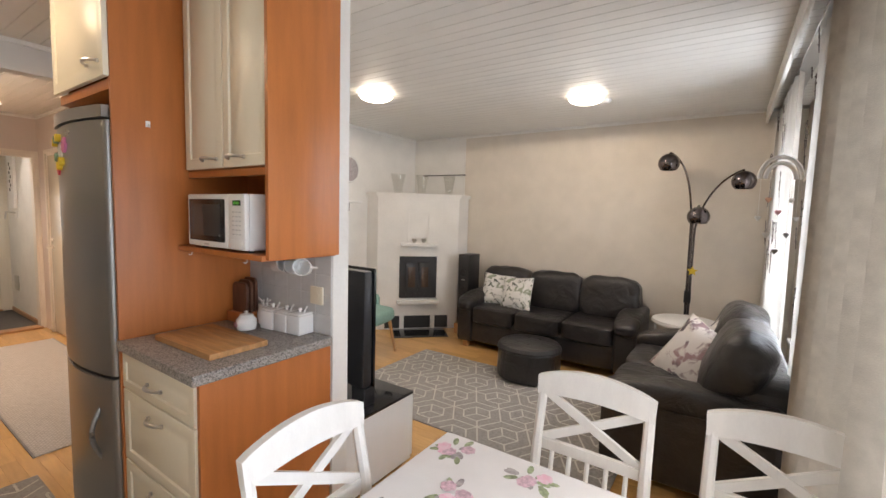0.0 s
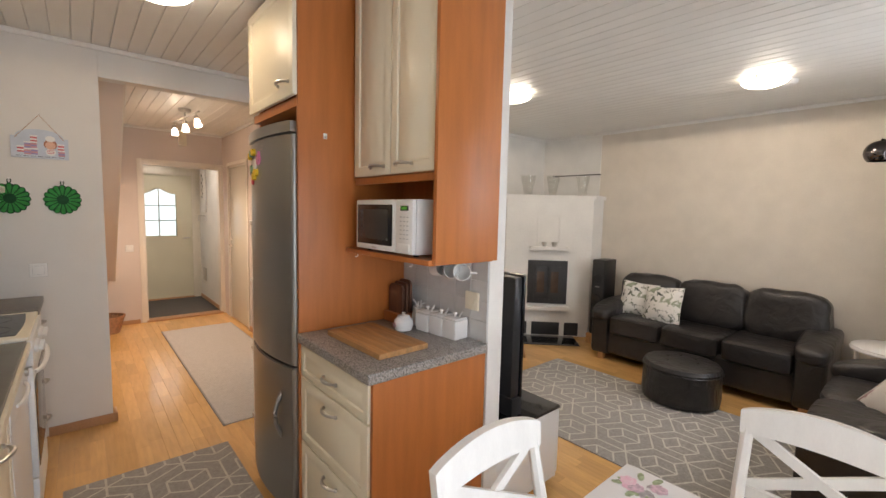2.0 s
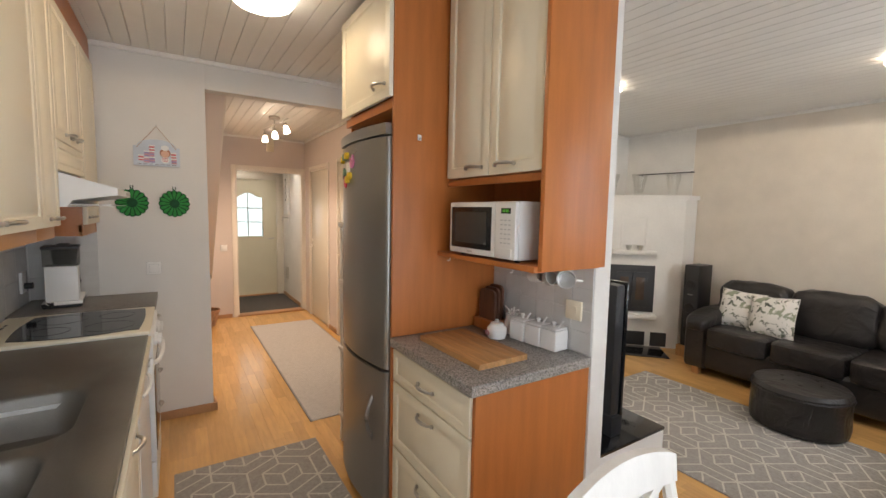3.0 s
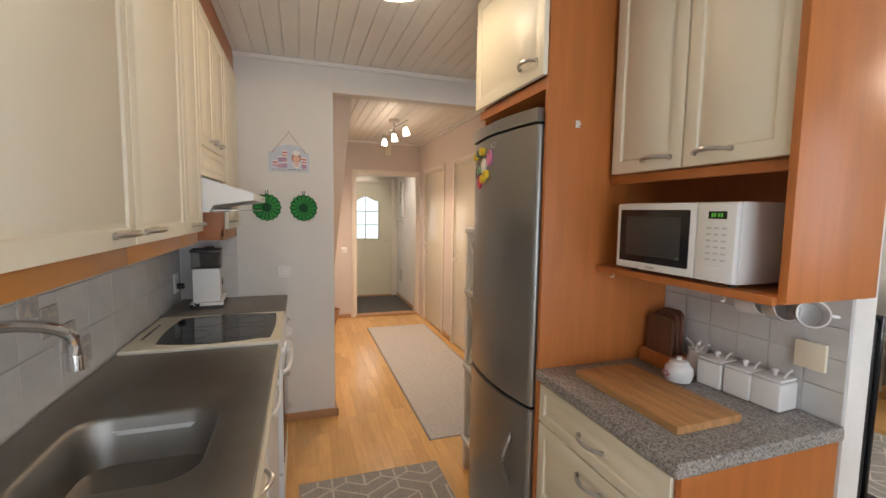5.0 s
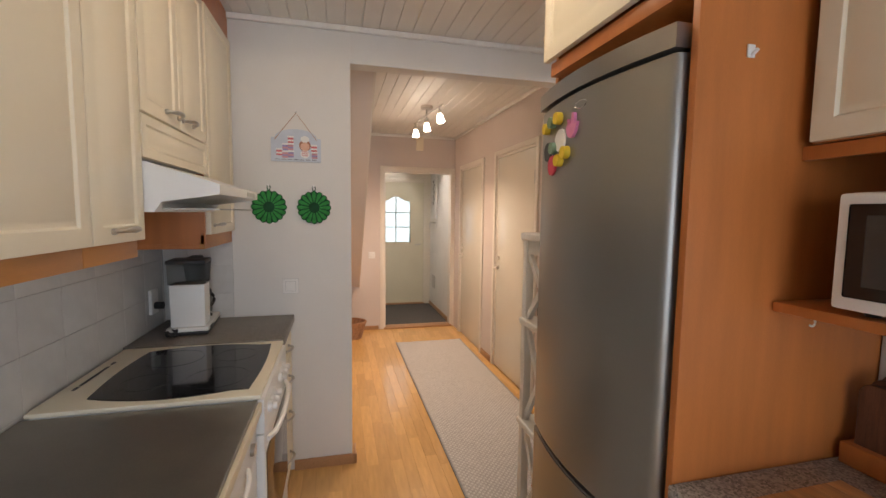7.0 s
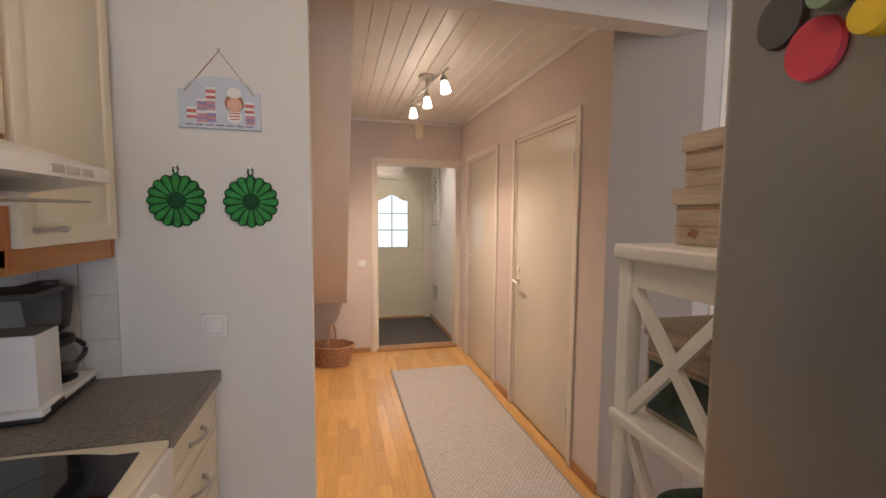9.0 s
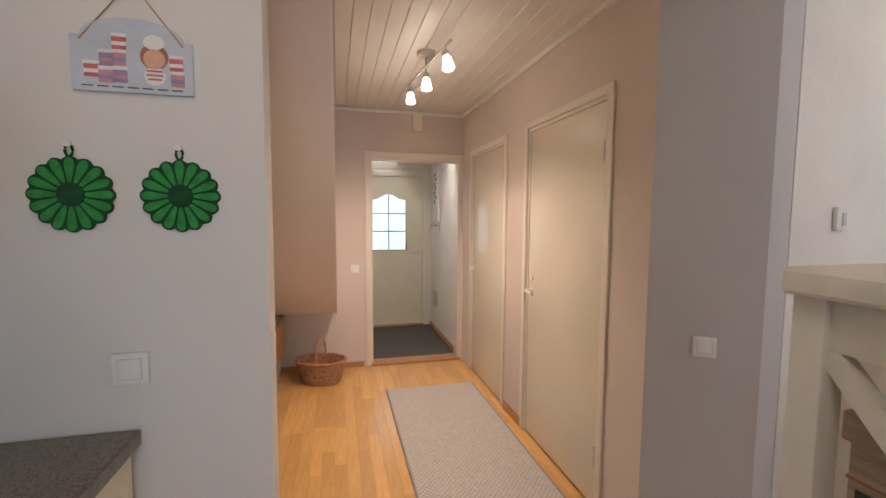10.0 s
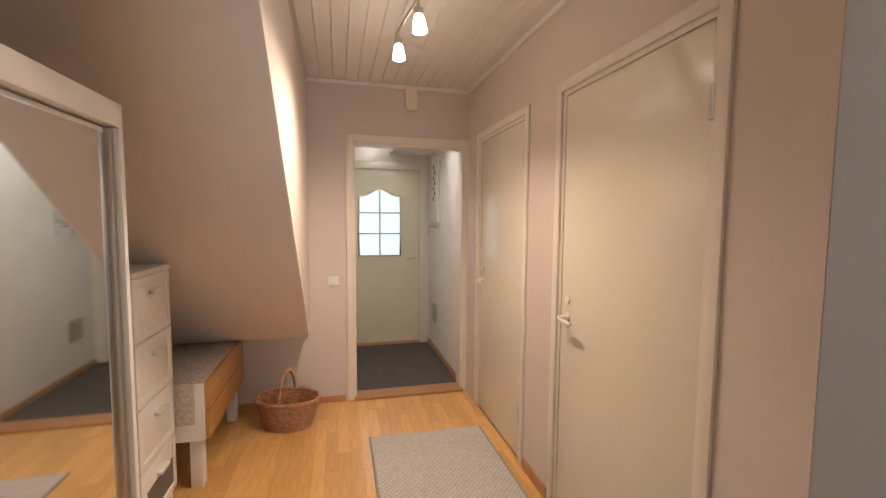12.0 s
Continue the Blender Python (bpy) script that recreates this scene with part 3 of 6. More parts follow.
for x, z, r, t, mm in MAG:
    yaw = math.degrees(math.atan(.035 * 4 / FW * (2 * x / FW - 1)))
    bm = rod(bmesh.new(), (0, .002, 0), (0, -t, 0), r, r * .95, 24)
    thing("fridge_magnet", fr.matrix_basis @ pose(x, door_y(x) - .001, z, 0, 0, yaw), "round coloured felt magnet on the fridge door", "magnet", "magnets on the fridge", bm, mm)
tulip = [(-.018, .006), (-.026, -.004), (-.022, -.022), (-.008, -.034), (.008, -.034), (.022, -.020), (.030, .004), (.016, .000), (.014, .030), (.002, .032), (.000, .004), (-.010, .002), (-.016, .018), (-.024, .018)]
thing("fridge_magnet", fr.matrix_basis @ pose(.262, door_y(.262) - .001, 1.752, 0, 0, -2), "pink tulip-shaped felt magnet on the fridge door", "magnet", "magnets on the fridge", prism(bmesh.new(), tulip, -.008, .001, 'y'), PNK)

# wall cabinet with microwave niche
c = thing("wall_cabinet", Matrix.Translation((-2.045, .955, 0)), "cream two-door wall cabinet in cherry frame with microwave niche", "cabinet")
part("body", B(.02, .634, .0, .300, 1.66, ZC - .01), CHERRY, c)
part("side_panel", B(.640, .660, -.035, .300, 1.312, ZC - .01, .001), CHERRY, c)
part("back_panel", B(.002, .638, .284, .299, 1.325, 1.66), CHERRY, c)
part("rail", B(.002, .638, .0, .02, 1.628, 1.657, .001), CHERRY, c)
part("shelf", B(.002, .638, -.05, .300, 1.305, 1.327, .004), CHERRY, c, "cherry shelf board under the microwave")
front(c, "door", .025, 1.66, .305, ZC - 1.68, (.205, .035))
front(c, "door", .332, 1.66, .305, ZC - 1.68, (.095, .035))
for x in (.07, .50):
    part("cup_hook", tube(bmesh.new(), [(x, -.03 + .008 * math.sin(a), 1.296 + .008 * math.cos(a)) for a in [k * .5 for k in range(9)]], .0022, 6), WHITE, c)

mw = thing("microwave_oven", Matrix.Translation((-1.930, .898, 1.327)), "white microwave oven with dark window on the niche shelf", "microwave")
part("casing", B(0, .428, .02, .345, .010, .228, .008), WHITE, mw)
dr = part("door", B(.0, .312, 0, .02, .012, .226, .007), WHITE, mw)
part("window", B(.020, .292, -.0025, .001, .036, .206, .004), SCREEN, dr, "dark glass window")
part("inner_screen", B(.048, .264, -.0034, -.002, .058, .186, .002), MWMESH, dr, "grey perforated screen behind the glass")
part("model_mark", B(.135, .170, -.001, .001, .020, .026), NICKEL, dr)
part("control_panel", B(.314, .428, 0, .02, .012, .226, .007), WHITE, mw)
part("display", B(.350, .402, -.002, .002, .182, .202), SCREEN, mw, "dark clock display")
bm = bmesh.new()
for k in range(4):
    box(bm, .359 + k * .008 + (.003 if k > 1 else 0), .3645 + k * .008 + (.003 if k > 1 else 0), -.0026, -.0018, .187, .197)
part("digits", bm, LCD, mw, "lit green clock digits")
for i in range(3):
    for j in range(6):
        part("button", B(.346 + i * .022, .359 + i * .022, -.0012, .001, .070 + j * .017, .0745 + j * .017), PRINT_AND_SHADOW, mw)
part("door_button", B(.330, .412, -.003, .001, .022, .052, .003), WHITE, mw)
for x in (.04, .39):
    part("foot", rod(bmesh.new(), (x, .05, 0), (x, .05, .013), .012), BLACK, mw)

# backsplash tiles behind the small worktop
def tiles(name, x0, x1, z0, z1, y, face, w, h, deco=()):
    t = structure(name, B(x0, x1, min(y, y + face * .004), max(y, y + face * .004), z0, z1), GROUT, "grey-white glazed wall tiles")
    nx, nz = max(1, round((x1 - x0) / w)), max(1, round((z1 - z0) / h))
    w, h = (x1 - x0) / nx, (z1 - z0) / nz
    me = mesh_of("tile", B(.0008, w - .0008, 0, .005, .0008, h - .0008, .0008, 1), TILE)
    for i in range(nx):
        for j in range(nz):
            o = new("tile", me)
            o.parent = t
            o.matrix_basis = Matrix.Translation((x0 + i * w, y + face * .004 + (-.005 if face < 0 else 0), z0 + j * h))
    return t


tiles("backsplash_right", -2.043, -1.427, .948, 1.303, 1.2575, -1, .103, .098)

cb = thing("cutting_board", pose(-1.735, .885, .946, 0, 0, 1), "worn oak cutting board lying on the worktop", "cutting board")
for i in range(6):
    part("stave", B(-.210, .210, -.118 + i * .0393, -.0788 + i * .0393, 0, .022, .0008), BOARD, cb)
jar_prof = [(.03, 0), (.042, .004), (.048, .03), (.046, .06), (.034, .075), (.03, .078)]
j = thing("sugar_bowl", Matrix.Translation((-1.81, 1.085, .946)) @ Matrix.Diagonal((.95, .95, .80, 1)), "small white ceramic lidded jar with flower print", "jar")
part("body", lathe(bmesh.new(), jar_prof), CERAMIC, j)
part("lid", lathe(bmesh.new(), [(.034, .078), (.030, .088), (.010, .094), (.008, .100), (.011, .106), (.001, .110)]), CERAMIC, j)
bm = bmesh.new()
for a in range(5):
    rod(bm, (-.012 + .012 * math.cos(a * 1.26), -.0485, .035 + .010 * math.sin(a * 1.26)), (-.012 + .012 * math.cos(a * 1.26), -.0462, .035 + .010 * math.sin(a * 1.26)), .006, seg=8)
part("flower_print", bm, PINKP, j)
for i, x in enumerate((-1.765, -1.677, -1.595)):
    jj = thing("spice_canister", pose(x + .02, 1.180 + i * .010, .946, 0, 0, 4), "square white ceramic canister with lid knob", "canister", "canisters on the worktop")
    part("body", B(-.042, .042, -.042, .042, 0, .085, .008, 3), CERAMIC, jj)
    part("lid", B(-.040, .040, -.040, .040, .086, .096, .006, 2), CERAMIC, jj)
    part("knob", lathe(bmesh.new(), [(.006, .095), (.006, .103), (.010, .109), (.008, .116), (.001, .118)], seg=14), CERAMIC, jj)
    part("spoon", tube(bmesh.new(), [(.022, 0, .090), (.035, 0, .115), (.045, 0, .125)], .004, 6), CERAMIC, jj)
u = thing("utensil_jug", Matrix.Translation((-1.835, 1.195, .946)) @ Matrix.Scale(.9, 4), "white ceramic jug holding light utensils", "jug")
part("body", lathe(bmesh.new(), [(.028, 0), (.036, .01), (.038, .06), (.030, .09), (.034, .105), (.028, .104)]), CERAMIC, u)
for a in range(4):
    part("utensil", tube(bmesh.new(), [(0, 0, .05), (.02 * math.cos(a * 1.7), .015 * math.sin(a * 1.7), .12), (.05 * math.cos(a * 1.7), .02 * math.sin(a * 1.7), .135)], .005, 6), CERAMIC, u)
bs = thing("board_stand", Matrix.Translation((-1.952, 1.165, .946)), "dark wooden stand with upright serving boards", "board stand")
part("tray", B(-.075, .075, -.05, .06, 0, .05, .004), CHERRY, bs, "reddish wooden holder")


def rounded_board(w, z0, z1, r, y0, y1):
    pts = [(-w, z0), (w, z0)]
    pts += [(w - r + r * math.cos(a), z1 - r + r * math.sin(a)) for a in [k * math.pi / 12 for k in range(7)]]
    pts += [(-w + r - r * math.sin(a), z1 - r + r * math.cos(a)) for a in [k * math.pi / 12 for k in range(7)]]
    bm = prism(bmesh.new(), pts, y0, y1, 'y')
    es = [e for e in bm.edges if abs(e.verts[0].co.y - e.verts[1].co.y) < 1e-5]
    bmesh.ops.bevel(bm, geom=es, offset=.002, segments=1, affect='EDGES')
    return bm


for k in range(3):
    part("board", rounded_board(.060 - .004 * k, .02, .195 + .010 * k, .028, -.030 + k * .026, -.016 + k * .026), WALNUT, bs)
sk = thing("wall_socket", Matrix.Translation((-1.51, 1.246, 1.12)), "cream double wall socket on the tiles", "socket")
part("plate", B(-.04, .04, -.012, 0, -.04, .04, .004), CREAM, sk)
part("insert", rod(bmesh.new(), (0, -.013, 0), (0, -.006, 0), .022), CREAM, sk)
for k in range(3):
    mg = thing("hanging_mug", pose(-1.60 + k * .075, 1.12, 1.262, 78, 0, 80 - 20 * k), "white mug hanging under the shelf", "mug", "mugs under the shelf")
    part("cup", lathe(bmesh.new(), [(.024, -.04), (.031, -.036), (.036, .02), (.036, .038), (.032, .036), (.030, -.03), (.001, -.034)], seg=24), CERAMIC, mg)
    part("handle", tube(bmesh.new(), [(.034 + .022 * math.sin(math.pi * i / 8), 0, -.022 + .044 * i / 8) for i in range(9)], .004, 6), CERAMIC, mg)

# left run: fronts look to +y
def left(x, z=0.0, y=-.285):
    return pose(x, y, z, 0, 0, 180)


def base_unit(x0, x1, rows, label, top=.862, m=CREAM):
    """Base cabinet from x0 (near) to x1 (far, smaller x); rows of (z, h) are its fronts."""
    w = x0 - x1
    c = thing("base_cabinet", left(x0), label, "cabinet", "base cabinets along the wall")
    part("body", B(.002, w - .002, .002, .56, .10, top), WHITE, c)
    part("plinth", B(.002, w - .002, .05, .065, 0, .10), WHITE, c)
    for z, h in rows:
        front(c, "door" if h > .4 else "drawer", 0, z, w, h, (w / 2, h - .07) if h > .4 else (w / 2, h * .5), m=m)
    return c


base_unit(-.72, -1.14, [(.11, .745)], "cream base cabinet under the steel sink", .74)
base_unit(-1.14, -1.64, [(.11, .745)], "cream sink base cabinet with metal handle", .74)
base_unit(-1.64, -2.135, [(.11, .745)], "cream base cabinet beside the dishwasher", .74)
base_unit(-3.355, -3.815, [(.730, .147), (.555, .172), (.34, .212), (.11, .227)], "cream four-drawer base cabinet by the wall", .882)
dw = thing("dishwasher", left(-2.14), "white built-in dishwasher with slim handle", "dishwasher")
part("body", B(.003, .592, .004, .56, .09, .862), WHITE, dw)
part("door", B(.003, .592, -.022, .003, .11, .73, .006), WHITE, dw)
part("control_panel", B(.003, .592, -.024, .003, .735, .86, .006), WHITE, dw)
part("handle", tube(bmesh.new(), [(.16 + .28 * i / 8, -.024 - .02 * math.sin(math.pi * i / 8) ** .5, .775) for i in range(9)], .007, 8), WHITE, dw)
part("knob", rod(bmesh.new(), (.50, -.024, .80), (.50, -.036, .80), .018), NICKEL, dw)

# steel top with two bowls
bm = bmesh.new()
X0, X1, Y0, Y1, ZT = -.70, -2.745, -.258, -.885, .905


def rrect(cx, cy, hx, hy, r, n=6):
    out = []
    for k, (sx, sy) in enumerate(((1, 1), (-1, 1), (-1, -1), (1, -1))):
        for i in range(n + 1):
            a = math.pi / 2 * (k + i / n)
            out.append((cx + sx * (hx - r) + r * math.cos(a), cy + sy * (hy - r) + r * math.sin(a)))
    return out


outer = [bm.verts.new((x, y, ZT)) for x, y in ((X0, Y0), (X1, Y0), (X1, Y1), (X0, Y1))]
edges = [bm.edges.new((outer[i], outer[(i + 1) % 4])) for i in range(4)]
BOWLS = ((-1.96, -.575, .20, .195, .09), (-1.585, -.555, .13, .15, .07))
loops = []
for cx, cy, hx, hy, r in BOWLS:
    vs = [bm.verts.new((x, y, ZT)) for x, y in rrect(cx, cy, hx, hy, r)]
    edges += [bm.edges.new((vs[i], vs[(i + 1) % len(vs)])) for i in range(len(vs))]
    loops.append((vs, cx, cy, hx, hy, r))
bmesh.ops.triangle_fill(bm, use_beauty=True, use_dissolve=True, edges=edges)
for f in list(bm.faces):
    c0 = f.calc_center_median()
    for cx, cy, hx, hy, r in BOWLS:
        if all((v.co.x - cx) ** 2 <= hx * hx + 1e-6 and (v.co.y - cy) ** 2 <= hy * hy + 1e-6 for v in f.verts):
            bm.faces.remove(f)
            break
for vs, cx, cy, hx, hy, r in loops:
    prev = vs
    for dz, sh in ((-.004, .006), (-.014, .012), (-.10, .022), (-.135, .034), (-.148, .06)):
        ring = [bm.verts.new((x, y, ZT + dz)) for x, y in rrect(cx, cy, hx - sh, hy - sh, max(.02, r - sh * .4))]
        for i in range(len(ring)):
            bm.faces.new((prev[i], prev[(i + 1) % len(ring)], ring[(i + 1) % len(ring)], ring[i]))
        prev = ring
    bm.faces.new(prev)
bmesh.ops.recalc_face_normals(bm, faces=bm.faces)
st = thing("sink_worktop", Matrix(), "brushed steel worktop with sunk sink bowls", "sink", bm=None)
part("steel_top", bm, STEEL_DARK, st)
part("front_edge", B(X1, X0, -.264, -.2575, .872, .9075, .003), STEEL_DARK, st)
part("edge_strip", B(X1, X0, -.2575, -.245, .868, .899, .004), CREAM, st, "cream front edging")
for cx in (-1.96, -1.585):
    part("drain", lathe(bmesh.new(), [(.04, 0), (.038, .004), (.012, .002), (.001, .002)], (cx, -.555, .7575)), CHROME, st)
fa = thing("kitchen_faucet", Matrix.Translation((-1.625, -.835, .906)) @ Matrix.Scale(1.08, 4), "chrome swan-neck kitchen tap over the sink", "faucet")
part("base", lathe(bmesh.new(), [(.03, 0), (.028, .01), (.022, .02), (.022, .10), (.018, .11)]), CHROME, fa)
part("spout", tube(bmesh.new(), [(0, 0, .08), (-.008, .01, .27)] + [(-.02 - .13 * (1 - math.cos(a)) / 2 * .9, .02 + .20 * (1 - math.cos(a)) / 2, .30 + .055 * math.sin(a)) for a in [k * math.pi / 10 for k in range(1, 10)]] + [(-.137, .215, .295), (-.138, .217, .275)], .0115, 10), CHROME, fa)
part("nozzle", rod(bmesh.new(), (-.138, .217, .28), (-.138, .217, .250), .014), CHROME, fa)
part("lever", tube(bmesh.new(), [(.02, 0, .06), (.06, 0, .09), (.10, .01, .10)], .007, 8), CHROME, fa)

# stove
sv = thing("electric_stove", left(-2.75, .012, y=-.27), "white electric stove with black glass hob and knobs", "stove")
part("body", B(.004, .596, .004, .60, .06, .893, .004), WHITE, sv)
part("plinth", B(.02, .58, .04, .56, -.012, .06), WHITE, sv)
part("top_frame", B(.0, .60, -.02, .61, .893, .909, .006), CREAM, sv)
n = 10
poly = [(.055 + .0, .03)] + [(.055 + .49 * i / n, .025 - .012 * math.sin(math.pi * i / n)) for i in range(n + 1)] + [(.575 - .05 * abs(1 - 2 * i / n) ** 2 + .0, .03 + .46 * i / n) for i in range(1, n)] + [(.525 - .45 * i / n, .49 + .015 * math.sin(math.pi * i / n)) for i in range(n + 1)] + [(.025 + .05 * abs(1 - 2 * i / n) ** 2, .49 - .46 * i / n) for i in range(1, n)]
hob = part("glass_hob", prism(bmesh.new(), poly[1:], .9085, .9125, 'z'), BLACKGLASS, sv, "black ceramic glass hob")
for cx, cy, r in ((.18, .15, .10), (.42, .14, .075), (.18, .37, .075), (.42, .36, .10)):
    part("ring_mark", tube(bmesh.new(), [(cx + r * math.cos(k * math.tau / 40), cy + r * math.sin(k * math.tau / 40), .9126) for k in range(40)], .0007, 4, True), IRON, hob)
for k, (a, b) in enumerate(((.16, .19), (.20, .38), (.40, .43))):
    part("vent_slot", B(a, b, .565, .575, .9088, .910), BLACK, sv)
part("control_panel", B(.004, .596, -.03, .004, .775, .890, .006), WHITE, sv)
for k in range(6):
    kn = part("knob", lathe(bmesh.new(), [(.020, 0), (.019, .012), (.012, .016), (.012, .030), (.001, .032)], seg=18), WHITE, sv, m=pose(.08 + k * .055 + (.10 if k > 2 else 0), -.03, .835, 90))
ov = part("oven_door", B(.006, .594, -.028, .002, .26, .77, .006), WHITE, sv)
part("window", B(.03, .57, -.031, -.027, .30, .70, .003), BLACKGLASS, ov)
part("handle", tube(bmesh.new(), [(.05 + .5 * i / 10, -.03 - .030 * math.sin(math.pi * i / 10) ** .4, .735) for i in range(11)], .010, 8), WHITE, ov)
part("drawer", B(.006, .594, -.026, .002, .07, .252, .005), WHITE, sv)
wt = thing("worktop", Matrix(), "brown-grey laminate worktop beside the stove", "worktop")
part("top", B(-3.835, -3.352, -.888, -.254, .885, .925, .003), GRANITE_D, wt)
part("front_edge", B(-3.835, -3.352, -.2538, -.249, .886, .924, .002), GRANITE_D, wt)

# tiles of the left wall: plain rows with a course of small picture tiles
tl = tiles("backsplash_left", -3.80, -.72, .91, 1.42, YS, 1, .20, .17)
me = mesh_of("picture_tile", B(0, .095, 0, .008, 0, .095, .002, 1), TILE_DECO)
for i in range(1, 6):
    o = new("picture_tile", me)
    o.parent = tl
    o.matrix_basis = pose(-2.66 + i * .102, YS + .0075, .885 + i * .077, 0, 0, 0)
tiles("backsplash_return", 0, .33, .91, 1.36, 0, -1, .11, .17).matrix_basis = pose(XL + .0005, YS + .01, 0, 0, 0, 90)

# coffee maker
cm = thing("coffee_maker", pose(-3.655, -.700, .926, 0, 0, 5), "white and black drip coffee maker with glass jug", "coffee maker")
part("base", B(-.16, .16, -.085, .085, 0, .016, .006), BLACK, cm, "black base under the white plate")
part("plate", B(-.163, .163, -.088, .088, .016, .036, .008), WHITE, cm)
part("switch", B(.055, .125, .0875, .090, .020, .032, .001), BLACK, cm, "black switch strip")
part("hotplate", lathe(bmesh.new(), [(.062, .036), (.062, .041), (.001, .042)], (-.085, 0, 0)), BLACK, cm)
part("tower", B(.022, .145, -.072, .072, .036, .235, .006), WHITE, cm)
part("water_tank", prism(bmesh.new(), [(.020, .237), (.148, .237), (.156, .330), (.012, .330)], -.077, .077, 'y'), TANK, cm, "clear grey water tank")
part("lid", B(.004, .162, -.082, .082, .331, .350, .007), BLACK, cm)
part("arm", B(-.10, .03, -.028, .028, .332, .352, .008), BLACK, cm)
part("filter_holder", lathe(bmesh.new(), [(.030, .190), (.050, .205), (.060, .290), (.064, .325), (.05, .330), (.001, .330)], (-.085, 0, 0)), BLACK, cm, "black filter holder")
jg = part("jug", lathe(bmesh.new(), [(.052, .043), (.064, .058), (.066, .11), (.052, .150), (.050, .149), (.064, .11), (.062, .060), (.001, .048)], (-.085, 0, 0)), CLEAR, cm, "clear glass jug")
part("coffee", lathe(bmesh.new(), [(.001, .050), (.060, .061), (.061, .074), (.001, .075)], (-.085, 0, 0)), BLACK, jg, "leftover dark coffee")
part("lid", lathe(bmesh.new(), [(.056, .150), (.062, .158), (.060, .172), (.02, .178), (.001, .179)], (-.085, 0, 0)), BLACK, jg)
part("handle", tube(bmesh.new(), [(-.085 - .03 * math.sin(math.pi * i / 8) - .045, .030 + .03 * math.sin(math.pi * i / 8), .06 + .10 * i / 8) for i in range(9)], .008, 6), BLACK, jg)
part("cable", tube(bmesh.new(), [(.17 + .03 * math.sin(k * .9), -.06 + .025 * math.cos(k * 1.3), .008 + .012 * (k % 3)) for k in range(16)], .005, 6), BLACK, cm)
so = thing("wall_socket", Matrix.Translation((-3.66, YS + .011, 1.06)), "white double wall socket with a plug", "socket")
part("plate", B(-.04, .04, 0, .014, -.06, .06, .004), WHITE, so)
part("plug", rod(bmesh.new(), (0, .014, -.02), (0, .05, -.02), .018), BLACK, so)

# upper cabinets on the left wall
UY = -.56
for x0, w, hx in ((-.80, .58, .12), (-1.38, .58, .495), (-1.96, .49, .115), (-2.45, .27, .14)):
    c = thing("upper_cabinet", left(x0, y=UY), "cream wall cabinet with framed door and metal handle", "cabinet", "upper cabinets")
    part("body", B(.001, w - .001, .0, .335, 1.422, 2.376), WHITE, c)
    front(c, "door", 0, 1.42, w, .956, (hx, .030))
    part("light_rail", B(.001, w - .001, .002, .02, 1.372, 1.421, .001), RAIL, c, "honey wood light rail")
c = thing("upper_cabinet", left(-2.725, y=UY), "cream hood cabinet with two doors and a flap", "cabinet", "upper cabinets")
part("body", B(.001, .619, .0, .335, 1.66, 2.376), WHITE, c)
front(c, "door", 0, 1.785, .31, .59, (.235, .035))
front(c, "door", .31, 1.785, .31, .59, (.075, .035))
front(c, "flap", 0, 1.655, .62, .127, None)
hd = thing("cooker_hood", left(-2.727, y=UY), "white cooker hood with slanted front and buttons", "cooker hood")
bm = prism(bmesh.new(), [(.33, 1.50), (.33, 1.645), (-.02, 1.645), (-.215, 1.585), (-.215, 1.555), (-.06, 1.53), (-.04, 1.50)], .002, .612, 'x')
part("casing", bm, WHITE, hd)
for k in range(3):
    part("switch", B(.40 + k * .05, .44 + k * .05, -.218, -.214, 1.562, 1.578, .002), NICKEL, hd)
part("grille", B(.05, .56, -.20, .30, 1.508, 1.5125), STEEL, hd)
c = thing("upper_cabinet", left(-3.350, y=UY), "narrow cream wall cabinet with cherry side by the wall", "cabinet", "upper cabinets")
part("body", B(.018, .462, .0, .335, 1.402, 2.376), WHITE, c)
part("side_panel", B(0, .017, -.001, .335, 1.36, 2.376, .001), CHERRY, c)
front(c, "door", .018, 1.40, .445, .976, (.10, .04))
part("light_rail", B(.0, .462, .002, .02, 1.340, 1.401, .001), RAIL, c)
part("bottom_board", B(.0, .462, .02, .335, 1.340, 1.360), CHERRY, c)
part("end_strip", B(.463, .478, .0, .335, 1.34, 2.376), CHERRY, c)
structure("trim", B(-3.836, -.72, YS + .002, UY + .004, 2.378, ZC - .002), CHERRY, "cherry filler above the cabinets")

# things on the end wall
sg = thing("hanging_sign", pose(XL + .002, -.223, 1.862, 0, 0, 90), "pale blue wooden sign with painted cook on a string", "sign")
W2 = .130
poly = [(-W2, -.082), (W2, -.082), (W2, .045)] + [(.11 * math.cos(a), .045 + .048 * math.sin(a)) for a in [k * math.pi / 10 for k in range(11)]] + [(-W2, .045)]
part("board", prism(bmesh.new(), poly, -.012, 0, 'y'), SIGNM, sg)
part("string", tube(bmesh.new(), [(-W2 + .02, -.012, .035), (0, -.006, .180), (W2 - .02, -.012, .035)], .002, 6), OAK_TRIM, sg)
part("nail", rod(bmesh.new(), (0, 0, .187), (0, -.02, .187), .004), CERAMIC, sg)


def disc_at(bm, x, z, r, y=-.0125, sx=1.0):
    bmesh.ops.create_circle(bm, cap_ends=True, segments=18, radius=r, matrix=Matrix.Translation((x, y, z)) @ Matrix.Rotation(math.pi / 2, 4, 'X') @ Matrix.Diagonal((sx, 1, 1, 1)))
    return bm


